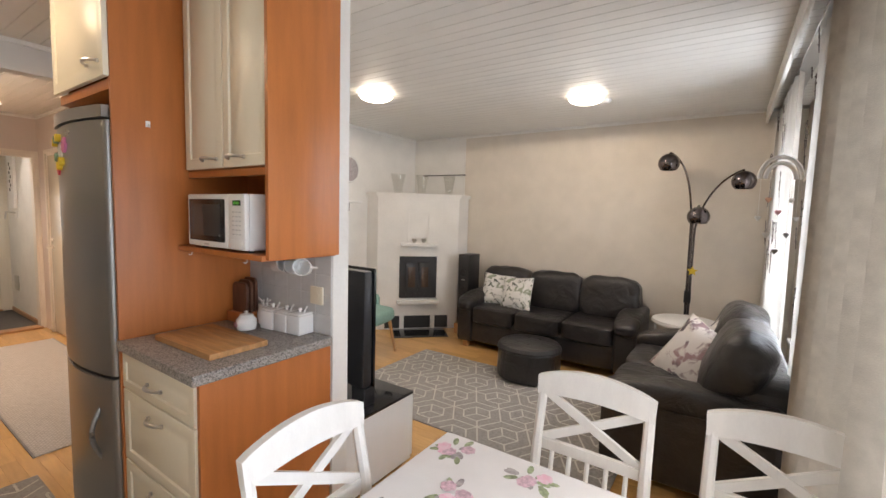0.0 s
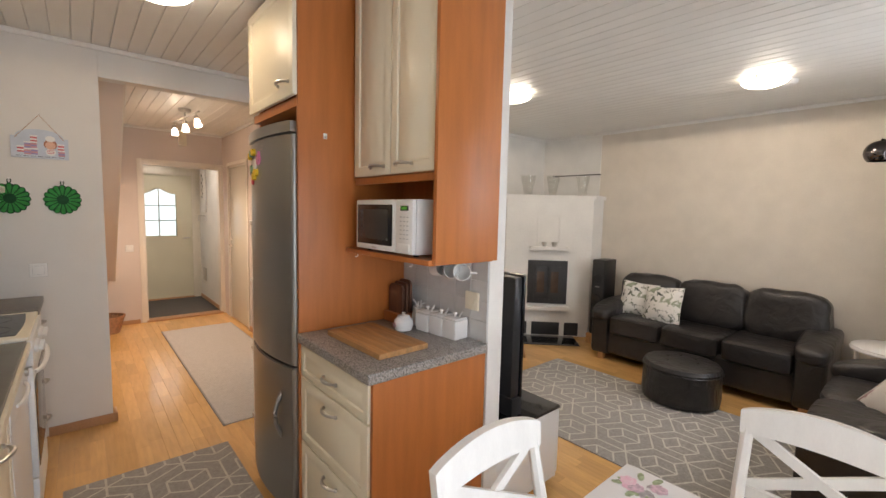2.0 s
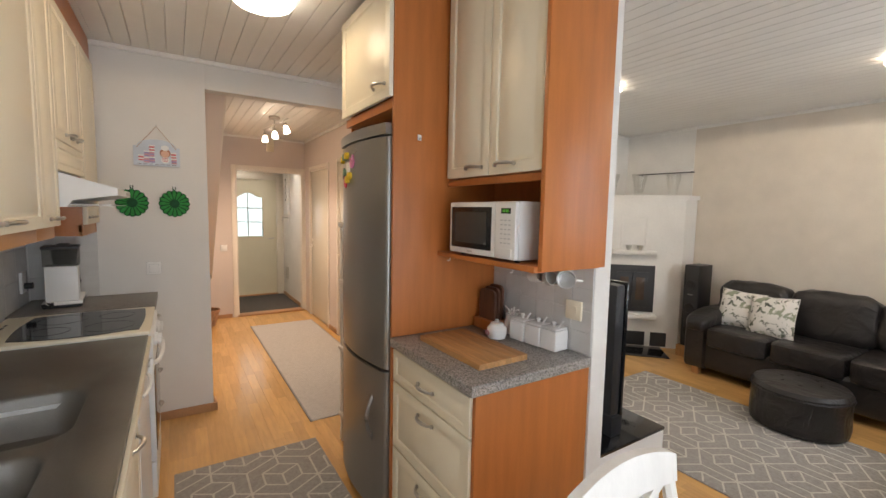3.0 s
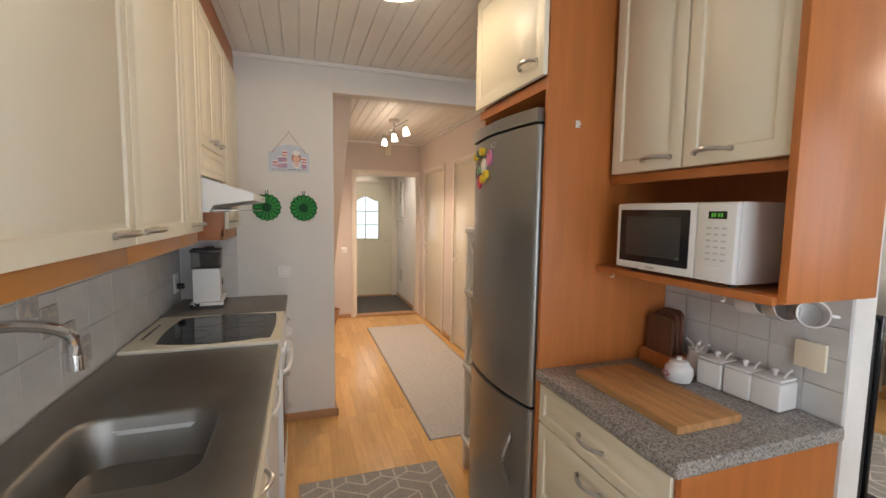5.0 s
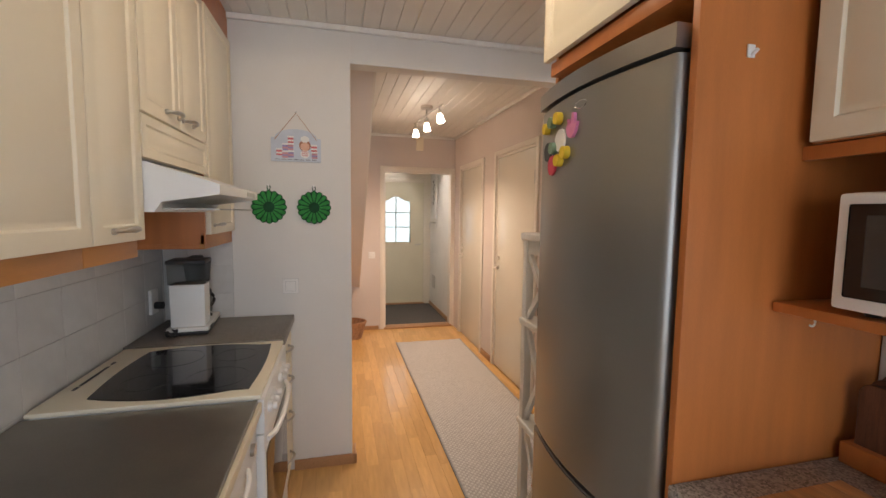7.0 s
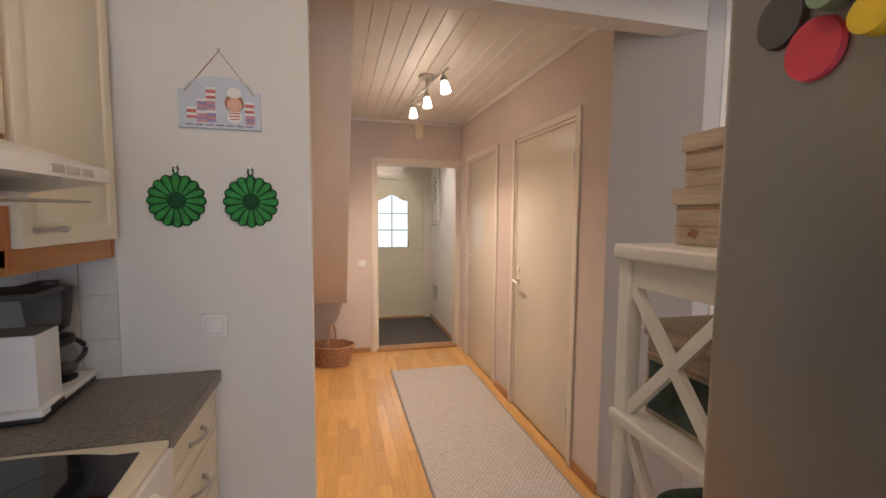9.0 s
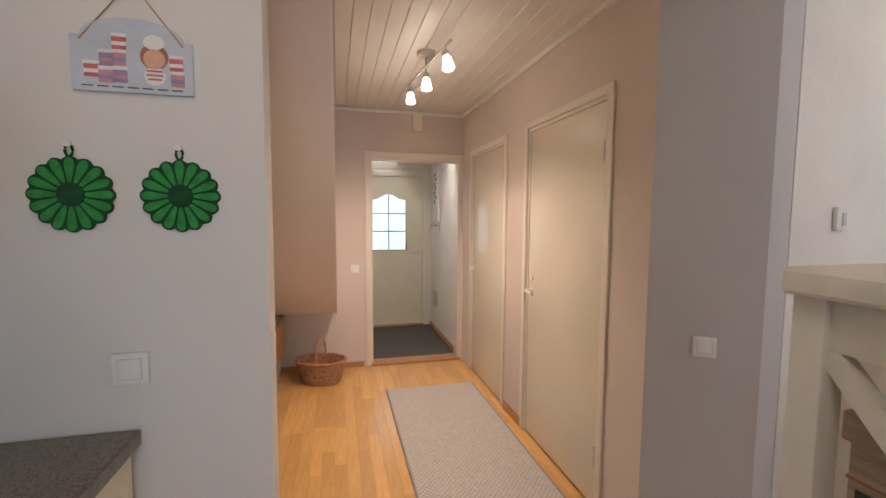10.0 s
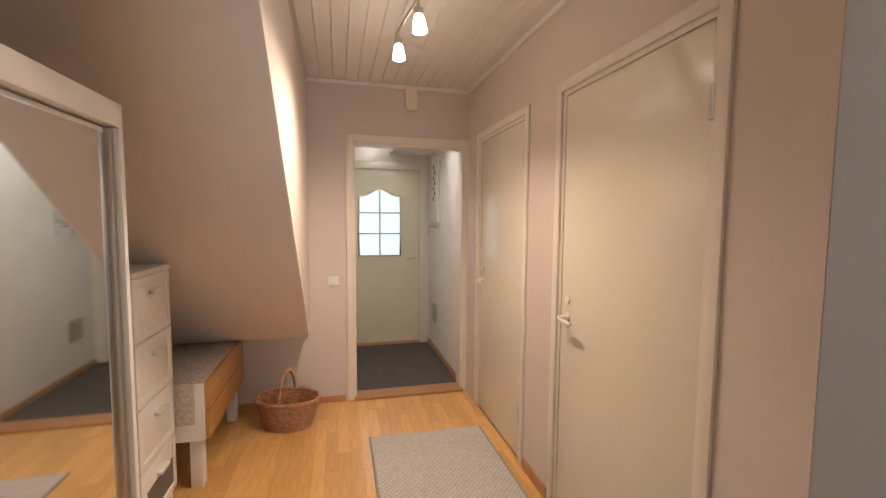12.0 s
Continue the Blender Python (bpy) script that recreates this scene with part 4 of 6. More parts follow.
for k, (x, z) in enumerate(((-.088, -.034), (-.058, -.046), (-.056, -.006), (-.028, .034), (-.030, -.004), (-.028, -.044), (.094, -.008), (.096, -.046))):
    pt = part("painted_pot", B(x - .015, x + .015, -.0135, -.012, z - .017, z + .012, .001), (REDP, PINKP, BLUEP)[k % 3], sg)
    part("pot_label", B(x - .015, x + .015, -.0142, -.0134, z - .008, z + .001), (CERAMIC, BLUEP, PINKP)[k % 3], pt)
    part("pot_lid", B(x - .017, x + .017, -.0135, -.012, z + .013, z + .021, .001), CERAMIC, pt)
part("painted_hair", disc_at(bmesh.new(), .046, .006, .031, -.0124), HAIRP, sg)
part("painted_face", disc_at(bmesh.new(), .046, .000, .024, -.0128), SKINP, sg)
part("painted_hat", disc_at(bmesh.new(), .046, .040, .018, sx=1.3), CERAMIC, sg)
shirt = part("painted_dress", disc_at(bmesh.new(), .046, -.040, .022, -.0126, 1.1), CERAMIC, sg)
for k in range(3):
    part("stripe", B(.028 + .003 * (k == 2), .064 - .003 * (k == 2), -.0134, -.0126, -.030 - k * .010, -.026 - k * .010), REDP, shirt)
bm = bmesh.new()
for k in range(7):
    box(bm, -.110 + k * .032, -.110 + k * .032 + .024, -.0132, -.012, -.073, -.070)
part("lettering", bm, INK, sg)
for y in (-.370, -.133):
    tv = thing("crochet_trivet", pose(XL + .003, y, 1.530, 0, 0, 90) @ Matrix.Scale(.80, 4), "round green crocheted pot holder hanging on a hook", "pot holder", "pot holders on the wall")
    bm = bmesh.new()
    N = 16
    for k in range(N):
        a = k * math.tau / N
        petal = [(.037, -.13), (.085, -.158), (.101, -.125), (.109, -.06), (.111, 0), (.109, .06), (.101, .125), (.085, .158), (.037, .13)]
        prism(bm, [(r * math.cos(a + w * .95), r * math.sin(a + w * .95)) for r, w in petal], -.011, -.003, 'y')
    part("petals", bm, GREENF, tv)
    part("edging", prism(bmesh.new(), [((.106 + .010 * abs(math.cos(N / 2 * a))) * math.cos(a), (.106 + .010 * abs(math.cos(N / 2 * a))) * math.sin(a)) for a in [k * math.tau / 160 for k in range(160)]], -.006, -.001, 'y'), GREEND, tv)
    part("centre", rod(bmesh.new(), (0, -.001, 0), (0, -.014, 0), .036, seg=24), GREEND, tv)
    part("loop", tube(bmesh.new(), [(.010 * math.sin(a), -.006, .132 - .018 * math.cos(a)) for a in [k * math.tau / 12 for k in range(12)]], .004, 6, True), GREEND, tv)
    part("hook", rod(bmesh.new(), (0, 0, .150), (0, -.016, .150), .009), CERAMIC, tv)


def rocker(x, y, z, rz, label="white rocker light switch on the wall", n=1, frame_h=.082):
    s = thing("light_switch", pose(x, y, z, 0, 0, rz), label, "switch")
    # grey rim behind the plate draws the shadow it casts on the wall
    part("plate_shadow", B(-.0425, .0425, -.003, .0, -frame_h * n / 2 - .0018, frame_h * n / 2 + .0012), PRINT_AND_SHADOW, s)
    part("frame_plate", B(-.041, .041, -.010, 0, -frame_h * n / 2, frame_h * n / 2, .004), WHITE, s)
    for k in range(n):
        zc = (k - (n - 1) / 2) * .071
        part("rocker_gap", B(-.0275, .0275, -.0108, -.009, zc - .0275, zc + .0275), PRINT_AND_SHADOW, s)
        part("rocker", B(-.026, .026, -.014, -.008, zc - .026, zc + .026, .003), WHITE, s)
    return s


rocker(XL + .001, -.265, 1.088, 90)
rocker(-3.957, 1.661, .975, 50.6)
rocker(XE + .001, .415, .965, 90)
rocker(XL + .001, 2.14, 1.02, 90, "white double rocker switch on the white wall", 2)
s = thing("thermostat", pose(XL + .001, 2.145, 1.485, 0, 0, 90), "small white wall thermostat with a dial", "thermostat")
part("case", B(-.036, .036, -.018, 0, -.045, .045, .004), WHITE, s)
part("dial", B(-.014, .006, -.022, -.017, -.028, .022, .002), PRINT_AND_SHADOW, s)

# ---- living room ----


def pad(bm, c, s, p=5.0, cuts=9, crease=0.0, seed=0, m=None):
    """A stuffed block: a box of size s about c with swollen sides and small creases."""
    r = bmesh.ops.create_cube(bm, size=2.0)
    vs = r["verts"]
    es = list({e for v in vs for e in v.link_edges})
    bmesh.ops.subdivide_edges(bm, edges=es, cuts=cuts, use_grid_fill=True)
    for v in bm.verts:
        u = v.co.copy()
        k = (abs(u.x) ** p + abs(u.y) ** p + abs(u.z) ** p) ** (1 / p)
        u /= k
        q = Vector((u.x * s[0] / 2, u.y * s[1] / 2, u.z * s[2] / 2))
        if crease:
            q *= 1 + crease * noise.noise(Vector((q.x * 9 + seed, q.y * 9, q.z * 9)))
        if m is not None:
            q = m @ q
        v.co = q + Vector(c)
    return bm


def sofa(name, m, width, seats, label, up=0.0, lean=9, plump=4.4):
    """Width along x, looks to -y; origin on the floor at the middle of the back."""
    s = thing(name, m, label, "sofa", "leather sofas")
    w = width / 2
    inner = w - .21
    part("base", pad(bmesh.new(), (0, -.44, .205), (2 * inner + .1, .74, .27), 16), LEATHER, s)
    part("back_frame", pad(bmesh.new(), (0, -.13, .40), (2 * w - .16, .24, .62), 9), LEATHER, s)
    sw = 2 * inner / seats
    for i in range(seats):
        x = -inner + sw * (i + .5)
        part("seat_cushion", pad(bmesh.new(), (x, -.50, .385), (sw * 1.0, .70, .19), 9, crease=.02, seed=i), LEATHER, s)
        bw = (2 * w - .17) / seats
        part("back_cushion", pad(bmesh.new(), (bw * (i - (seats - 1) / 2), -.24, .655 + up), (bw * 1.03, .27, .46 + up), plump, crease=.07, seed=i + 9, m=Matrix.Rotation(radians(-lean), 3, 'X')), LEATHER, s)
    for e in (-1, 1):
        a = part("armrest", pad(bmesh.new(), (e * (w - .115), -.43, .30), (.20, .80, .50), 12), LEATHER, s)
        bm = pad(bmesh.new(), (e * (w - .115), -.45, .535), (.235, .84, .15), 4, crease=.03, seed=e)
        for v in bm.verts:
            v.co.z -= .06 * max(0, (-v.co.y - .55)) / .3
        part("arm_pad", bm, LEATHER, a)
        for y in (-.10, -.78):
            part("leg", B(e * (w - .13) - .03, e * (w - .13) + .03, y - .03, y + .03, 0, .07, .004), PINE, s)
    return s


sofa("leather_sofa", pose(-1.585, 4.90, 0), 1.93, 3, "black leather three-seat sofa with plump cushions")
sofa("leather_loveseat", pose(.345, 3.27, 0, 0, 0, -90) @ Matrix.Diagonal((1, 1.09, 1, 1)), 1.54, 2, "black leather two-seat sofa with its back to the window", .03, 19, 3.3)


def throw_pillow(m, size, print_mat, label):
    c = thing("throw_pillow", m, label, "pillow", "printed pillows")
    bm = bmesh.new()
    n = 12
    grid = {}
    for side in (1, -1):
        for i in range(n + 1):
            for j in range(n + 1):
                u, v = 2 * i / n - 1, 2 * j / n - 1
                if side == -1 and (abs(u) == 1 or abs(v) == 1):
                    grid[(side, i, j)] = grid[(1, i, j)]
                    continue
                t = ((1 - u * u) * (1 - v * v)) ** .45
                ear = 1 + .07 * (abs(u) * abs(v)) ** 2
                grid[(side, i, j)] = bm.verts.new((u * size / 2 * ear, side * (-.065) * t, v * size / 2 * ear))
        for i in range(n):
            for j in range(n):
                q = [grid[(side, i, j)], grid[(side, i + 1, j)], grid[(side, i + 1, j + 1)], grid[(side, i, j + 1)]]
                bm.faces.new(q if side == 1 else q[::-1])
    part("cover", bm, print_mat, c)
    bm = bmesh.new()
    rim = [(-1, -1), (0, -1), (1, -1), (1, 0), (1, 1), (0, 1), (-1, 1), (-1, 0)]
    tube(bm, [(u * size / 2 * (1.07 if u and v else 1), 0, v * size / 2 * (1.07 if u and v else 1)) for u, v in rim], .003, 5, True)
    part("seam", bm, CUSH, c)
    return c


throw_pillow(pose(-2.20, 4.42, .635, -18, 4, 10), .335, CUSH_TREE, "white pillow printed with a grey-green tree on the sofa")
throw_pillow(pose(-1.92, 4.34, .635, -20, -4, -4), .345, CUSH_TREE, "white pillow printed with trees leaning on the sofa")
throw_pillow(pose(-.03, 3.40, .61, -28, 22, -66), .40, CUSH_LAND, "white pillow with soft rose print on the loveseat")
throw_pillow(pose(-.15, 3.20, .60, -30, 16, -48), .43, CUSH_LAND, "white pillow with dark landscape print on the loveseat")

pf = thing("pouf", Matrix.Translation((-1.48, 3.68, .011)), "round black leather pouf with buttons on the rug", "pouf")
part("body", lathe(bmesh.new(), [(.25, 0), (.285, .01), (.292, .06), (.288, .25), (.292, .265)], seg=40), LEATHER, pf)
part("top", lathe(bmesh.new(), [(.290, .262), (.292, .285), (.275, .312), (.20, .326), (.001, .330)], seg=40), LEATHER, pf)
part("piping", tube(bmesh.new(), [(.293 * math.cos(k * math.tau / 40), .293 * math.sin(k * math.tau / 40), .265) for k in range(40)], .006, 6, True), LEATHER, pf)
for k in range(6):
    part("button", rod(bmesh.new(), (.12 * math.cos(k), .12 * math.sin(k), .325), (.12 * math.cos(k), .12 * math.sin(k), .333), .012), LEATHER, pf)


def hex_rug(name, x0, x1, y0, y1, z, r, label, turn=0):
    g = thing(name, Matrix(), label, "rug", "hexagon rugs")
    part("rug_base", B(x0, x1, y0, y1, z, z + .009, .003), RUGG, g)
    bm = bmesh.new()
    wid = .0055
    z1 = z + .0105

    def seg(p, q):
        (ax, ay), (bx, by) = p, q
        lo, hi = 0.0, 1.0
        for a, d, l, h in ((ax, bx - ax, x0 + .01, x1 - .01), (ay, by - ay, y0 + .01, y1 - .01)):
            if abs(d) < 1e-9:
                if not l <= a <= h:
                    return
                continue
            t0, t1 = sorted(((l - a) / d, (h - a) / d))
            lo, hi = max(lo, t0), min(hi, t1)
        if hi - lo < .02:
            return
        P = Vector((ax + (bx - ax) * lo, ay + (by - ay) * lo))
        Q = Vector((ax + (bx - ax) * hi, ay + (by - ay) * hi))
        n = (Q - P).normalized()
        n = Vector((-n.y, n.x)) * wid
        vs = [bm.verts.new((p.x, p.y, z1)) for p in (P + n, P - n, Q - n, Q + n)]
        f = bm.faces.new(vs)
    h = r * math.sqrt(3)
    for i in range(-1, int((x1 - x0) / (1.5 * r)) + 3):
        for j in range(-1, int((y1 - y0) / h) + 3):
            cx, cy = x0 + i * 1.5 * r, y0 + (j + (i % 2) / 2) * h
            V = [(cx + r * math.cos(k * math.pi / 3), cy + r * math.sin(k * math.pi / 3)) for k in range(6)]
            for k in range(3):
                seg(V[k], V[k + 1])
            W = [(cx + .56 * (x - cx), cy + .56 * (y - cy)) for x, y in V]
            for k in range(6):
                seg(W[k], W[(k + 1) % 6])
            for k in (0, 2, 4):
                seg((cx, cy), W[k])
            for k in (1, 3, 5):
                seg(W[k], V[k])
    bmesh.ops.recalc_face_normals(bm, faces=bm.faces)
    for f in bm.faces:
        if f.normal.z < 0:
            f.normal_flip()
    part("line_pattern", bm, RUGL, g, "cream geometric line pattern")
    return g


hex_rug("living_rug", -2.68, -.45, 2.36, 3.70, 0, .20, "grey rug with cream hexagon line pattern on parquet")
hex_rug("kitchen_rug", -3.06, -1.30, -.18, .61, 0, .20, "grey kitchen rug with cream hexagon line pattern")

# corner fireplace
fp = thing("fireplace", Matrix(), "white plastered corner fireplace with black iron doors", "fireplace")
A0, A1 = Vector((-3.655, 3.945)), Vector((-2.92, 4.68))
poly = [tuple(A0), tuple(A1), (-2.92, YF - .008), (XL + .002, YF - .008), (XL + .002, A0.y)]
part("body", prism(bmesh.new(), poly, 0, 1.70, 'z'), WALL_WHITE, fp)
o = .02
part("top_slab", prism(bmesh.new(), [(A0.x - 0.0, A0.y - o * 1.4), (A1.x + o * 1.4, A1.y), (A1.x + o * 1.4, YF - .008), (XL + .002, YF - .008), (XL + .002, A0.y - o * 1.4)], 1.70, 1.745, 'z'), WALL_WHITE, fp)
FM = pose((A0.x + A1.x) / 2, (A0.y + A1.y) / 2, 0, 0, 0, 45)
dr = part("stove_front", B(-.24, .24, -.02, .0, .41, .945, .004), IRON, fp, "black iron stove front", FM)
for e in (-1, 1):
    lf = part("door_leaf", B(e * .085 - .08, e * .085 + .08, -.035, -.02, .49, .87, .004), IRON, dr)
    part("window", B(e * .085 - .045, e * .085 + .045, -.039, -.034, .55, .81, .003), mat("sooty_glass", (.10, .065, .045), .15, var=.3), lf)
for k in range(6):
    part("vent_knob", rod(bmesh.new(), (-.15 + k * .06, -.02, .455), (-.15 + k * .06, -.032, .455), .010), IRON, dr)
part("sill", B(-.27, .27, -.07, 0, .33, .385, .010), WALL_WHITE, fp, m=FM)
for a, b in ((-.42, -.23), (-.17, .17), (.23, .40)):
    vn = part("hatch", B(a, b, -.012, 0, .015, .175, .003), IRON, fp, m=FM)
part("niche_frame", prism(bmesh.new(), [(-.14, 1.12), (.14, 1.12), (.14, 1.50), (-.14, 1.50), (-.14, 1.12), (-.12, 1.14), (-.12, 1.48), (.12, 1.48), (.12, 1.14), (-.12, 1.14)], -.016, 0, 'y'), WALL_WHITE, fp, m=FM)
part("mantel_shelf", B(-.23, .23, -.09, 0, 1.075, 1.118, .008), WALL_WHITE, fp, m=FM)
thing("floor_plate", FM, "dark glass hearth plate on the floor", "hearth plate", bm=B(-.34, .34, -.40, -.01, 0, .006, .002), material=BLACKGLASS)
for k in (-.06, .06):
    cp = thing("metal_cup", FM @ Matrix.Translation((k, -.045, 1.118)), "small grey metal candle cup on the mantel", "cup", "cups on the mantel")
    part("bowl", lathe(bmesh.new(), [(.022, 0), (.018, .012), (.030, .03), (.032, .058), (.028, .056), (.02, .03), (.001, .02)], seg=20), NICKEL, cp)
for k, (x, y, r) in enumerate(((-3.55, 4.20, .095), (-3.32, 4.40, .085), (-3.06, 4.64, .08))):
    vs = thing("glass_vase", Matrix.Translation((x, y, 1.746)), "clear cut-glass vase on the fireplace", "vase", "vases on the fireplace")
    part("vessel", lathe(bmesh.new(), [(r * .55, 0), (r * .6, .01), (r * .62, .05), (r * .95, .20), (r, .24), (r * .94, .238), (r * .86, .19), (r * .5, .04), (.001, .02)], seg=24), CLEAR, vs)
wr = thing("wall_rail", Matrix(), "thin dark metal rail across the fireplace corner", "rail")
part("rod", rod(bmesh.new(), (-3.62, YF - .10, 2.02), (-2.98, YF - .05, 2.02), .006), IRON, wr)
part("bracket", rod(bmesh.new(), (-2.985, YF - .006, 2.02), (-2.985, YF - .06, 2.02), .008), IRON, wr)
part("bracket", rod(bmesh.new(), (-3.61, YF - .006, 2.02), (-3.61, YF - .11, 2.02), .008), IRON, wr)
ws = thing("wall_shelf", Matrix.Translation((XL, 3.35, 1.60)), "narrow white wall shelf", "shelf")
part("board", B(0.001, .16, -.35, .35, 0, .025, .003), WHITE, ws)
part("bracket", B(0.001, .12, -.20, -.18, -.10, 0, .003), WHITE, ws)
part("bracket", B(0.001, .12, .18, .20, -.10, 0, .003), WHITE, ws)
wc = thing("wall_clock", pose(XL + .001, 3.62, 2.0, 0, 90, 0), "round pale wall plate with grey pattern", "wall plate")
part("rim", lathe(bmesh.new(), [(.15, 0), (.16, .01), (.15, .022), (.10, .014), (.001, .012)], seg=36), CERAMIC, wc)
part("pattern", lathe(bmesh.new(), [(.11, .0165), (.14, .0205), (.14, .0208), (.11, .017)], seg=36), TWIGP, wc)

spk = thing("tower_speaker", Matrix.Translation((-2.71, 4.62, .12)), "black tower loudspeaker beside the sofa", "loudspeaker")
part("cabinet", B(-.078, .078, -.13, .13, 0, .88, .008), BLACK, spk)
part("grille", B(-.069, .069, -.138, -.13, .03, .86, .004), IRON, spk)
for k in range(3):
    part("driver", lathe(bmesh.new(), [(.056, 0), (.051, .008), (.018, -.002), (.001, .004)], seg=24), BLACK, spk, m=pose(0, -.139, .18 + k * .24, 90))
part("badge", B(-.025, .025, -.142, -.138, .56, .572), NICKEL, spk)
part("stand", B(-.11, .11, -.15, .15, -.12, 0, .006), PINE, spk)

# television and bench
tb = thing("tv_bench", Matrix.Translation((-1.49, 1.40, 0)), "white TV bench with black glass top", "TV bench")
part("body", B(-1.40, 0, 0, .52, .04, .435, .004), WHITE, tb)
part("top", B(-1.41, .006, -.004, .53, .436, .452, .003), BLACKGLASS, tb)
part("plinth", B(-1.36, -.04, .03, .48, 0, .04), BLACK, tb)
for k in range(3):
    part("flap", B(-1.39 + k * .465, -1.39 + k * .465 + .458, .52, .536, .06, .425, .003), WHITE, tb)
tvs = thing("television", Matrix.Translation((-1.55, 1.64, .453)), "black flat television on the bench", "television")
part("screen", B(-1.0, 0, .012, .03, .09, .745, .006), SCREEN, tvs)
part("back_shell", B(-.98, -.005, -.055, .012, .10, .735, .02), BLACK, tvs)
part("foot", B(-.62, -.38, -.11, .14, 0, .014, .005), BLACK, tvs)
part("neck", B(-.54, -.46, -.02, .02, .012, .12, .004), BLACK, tvs)
part("foot", B(-.10, .0, -.05, .03, 0, .10, .005), BLACK, tvs)

# mint armchair
ac = thing("armchair", pose(-3.18, 3.15, 0, 0, 0, 100), "mint green shell armchair with wooden legs and grey blanket", "armchair")
part("seat", pad(bmesh.new(), (0, -.05, .42), (.58, .58, .16), 4), MINT, ac)
bm = bmesh.new()
ring = []
for i in range(15):
    a = math.pi * (i / 14) * 1.1 - .157
    hgt = .36 * (.35 + .65 * math.sin(max(0, min(math.pi, a))) ** 1.5)
    ring.append(((.34 * math.cos(a), -.02 + .30 * math.sin(a)), hgt))
rows = []
for (x, y), hgt in ring:
    d = Vector((x, y + .05, 0)).normalized() * .055
    rows.append([bm.verts.new(p) for p in ((x, y, .36), (x * 1.06, y * 1.06, .44 + hgt), (x * 1.06 - d.x * .5, y * 1.06 - d.y * .5, .465 + hgt), (x - d.x, y - d.y, .44 + hgt * .95), (x - d.x, y - d.y, .36))])
for P, Q in zip(rows, rows[1:]):
    for k in range(5):
        bm.faces.new((P[k], Q[k], Q[(k + 1) % 5], P[(k + 1) % 5]))
bm.faces.new(rows[0])
bm.faces.new(rows[-1][::-1])
bmesh.ops.recalc_face_normals(bm, faces=bm.faces)
soft(part("backrest", bm, MINT, ac), 1)
for x in (-.2, .2):
    for y in (-.26, .18):
        part("leg", rod(bmesh.new(), (x * 1.25, y * 1.2, 0), (x, y, .36), .012, .02), PINE, ac)
part("blanket", pad(bmesh.new(), (-.05, .17, .60), (.36, .12, .30), 4, crease=.1), GREYF, ac)

# side table and arc lamp
stb = thing("side_table", Matrix.Translation((-.28, 4.40, .04)) @ Matrix.Diagonal((.9, .9, 1, 1)), "round white side table, glass top painted white for its reflection", "side table")
# glass top given white lacquer, which paints in its pale reflection
part("tabletop", lathe(bmesh.new(), [(.001, .535), (.30, .535), (.305, .54), (.305, .547), (.30, .55), (.001, .55)], seg=48), WHITE, stb)
part("rim", tube(bmesh.new(), [(.30 * math.cos(k * math.tau / 48), .30 * math.sin(k * math.tau / 48), .528) for k in range(48)], .013, 8, True), WHITE, stb)
for k in range(4):
    a = k * math.pi / 2 + .5
    part("leg", rod(bmesh.new(), (.27 * math.cos(a), .27 * math.sin(a), -.04), (.29 * math.cos(a), .29 * math.sin(a), .528), .013), WHITE, stb)
lp = thing("arc_floor_lamp", Matrix.Translation((-.30, 4.74, 0)), "smoked chrome floor lamp with three globe shades on arms", "floor lamp")
part("base", lathe(bmesh.new(), [(.15, 0), (.15, .02), (.14, .03), (.02, .035)], seg=36), SMOKED, lp)
part("pole", rod(bmesh.new(), (-.012, 0, .03), (-.018, 0, 1.45), .009), SMOKED, lp)
part("pole", rod(bmesh.new(), (.012, 0, .03), (.018, 0, 1.42), .009), SMOKED, lp)
part("pole", rod(bmesh.new(), (0, -.021, .03), (0, -.025, 1.36), .009), SMOKED, lp)
part("switch_box", B(-.03, .03, -.05, -.03, .70, .82, .006), BLACK, lp)
Y2 = -.20
ARMS = [((-.018, 0, 1.45), (-.02, Y2 * .4, 1.80), (-.08, Y2 * .8, 2.08), (-.22, Y2, 2.13)), ((.018, 0, 1.42), (.06, Y2 * .4, 1.68), (.20, Y2 * .8, 1.90), (.37, Y2, 1.95)), ((0, -.025, 1.36), (0, -.06, 1.52), (.02, -.12, 1.62), (.05, Y2, 1.635))]
for p0, p1, p2, p3 in ARMS:
    pts = []
    for k in range(17):
        t = k / 16
        pts.append(Vector(p0) * (1 - t) ** 3 + Vector(p1) * 3 * t * (1 - t) ** 2 + Vector(p2) * 3 * t * t * (1 - t) + Vector(p3) * t ** 3)
    arm = part("arm", tube(bmesh.new(), pts, .009, 8), SMOKED, lp)
    prof = [(.085 * math.sin(a) if a < 3 else .05, .085 * math.cos(a)) for a in [k * 2.35 / 16 for k in range(17)]]
    prof = [(max(.002, 1.10 * r), 1.08 * z) for r, z in prof]
    inner = [(r * .96, z * .96) for r, z in prof[::-1]]
    part("globe_shade", lathe(bmesh.new(), prof + inner, (p3[0], p3[1], p3[2] - .10), 32), SMOKED, arm)
sn = thing("hanging_star", Matrix.Translation((-.27, 4.68, 1.02)), "small yellow-green star ornament hanging on the lamp", "ornament")
part("star", prism(bmesh.new(), [((.05 if k % 2 == 0 else .022) * math.sin(k * math.pi / 5), (.05 if k % 2 == 0 else .022) * math.cos(k * math.pi / 5)) for k in range(10)], -.05, -.042, 'y'), YEL, sn)
part("thread", rod(bmesh.new(), (0, -.046, .05), (0, -.046, .16), .0015, seg=6), IRON, sn)

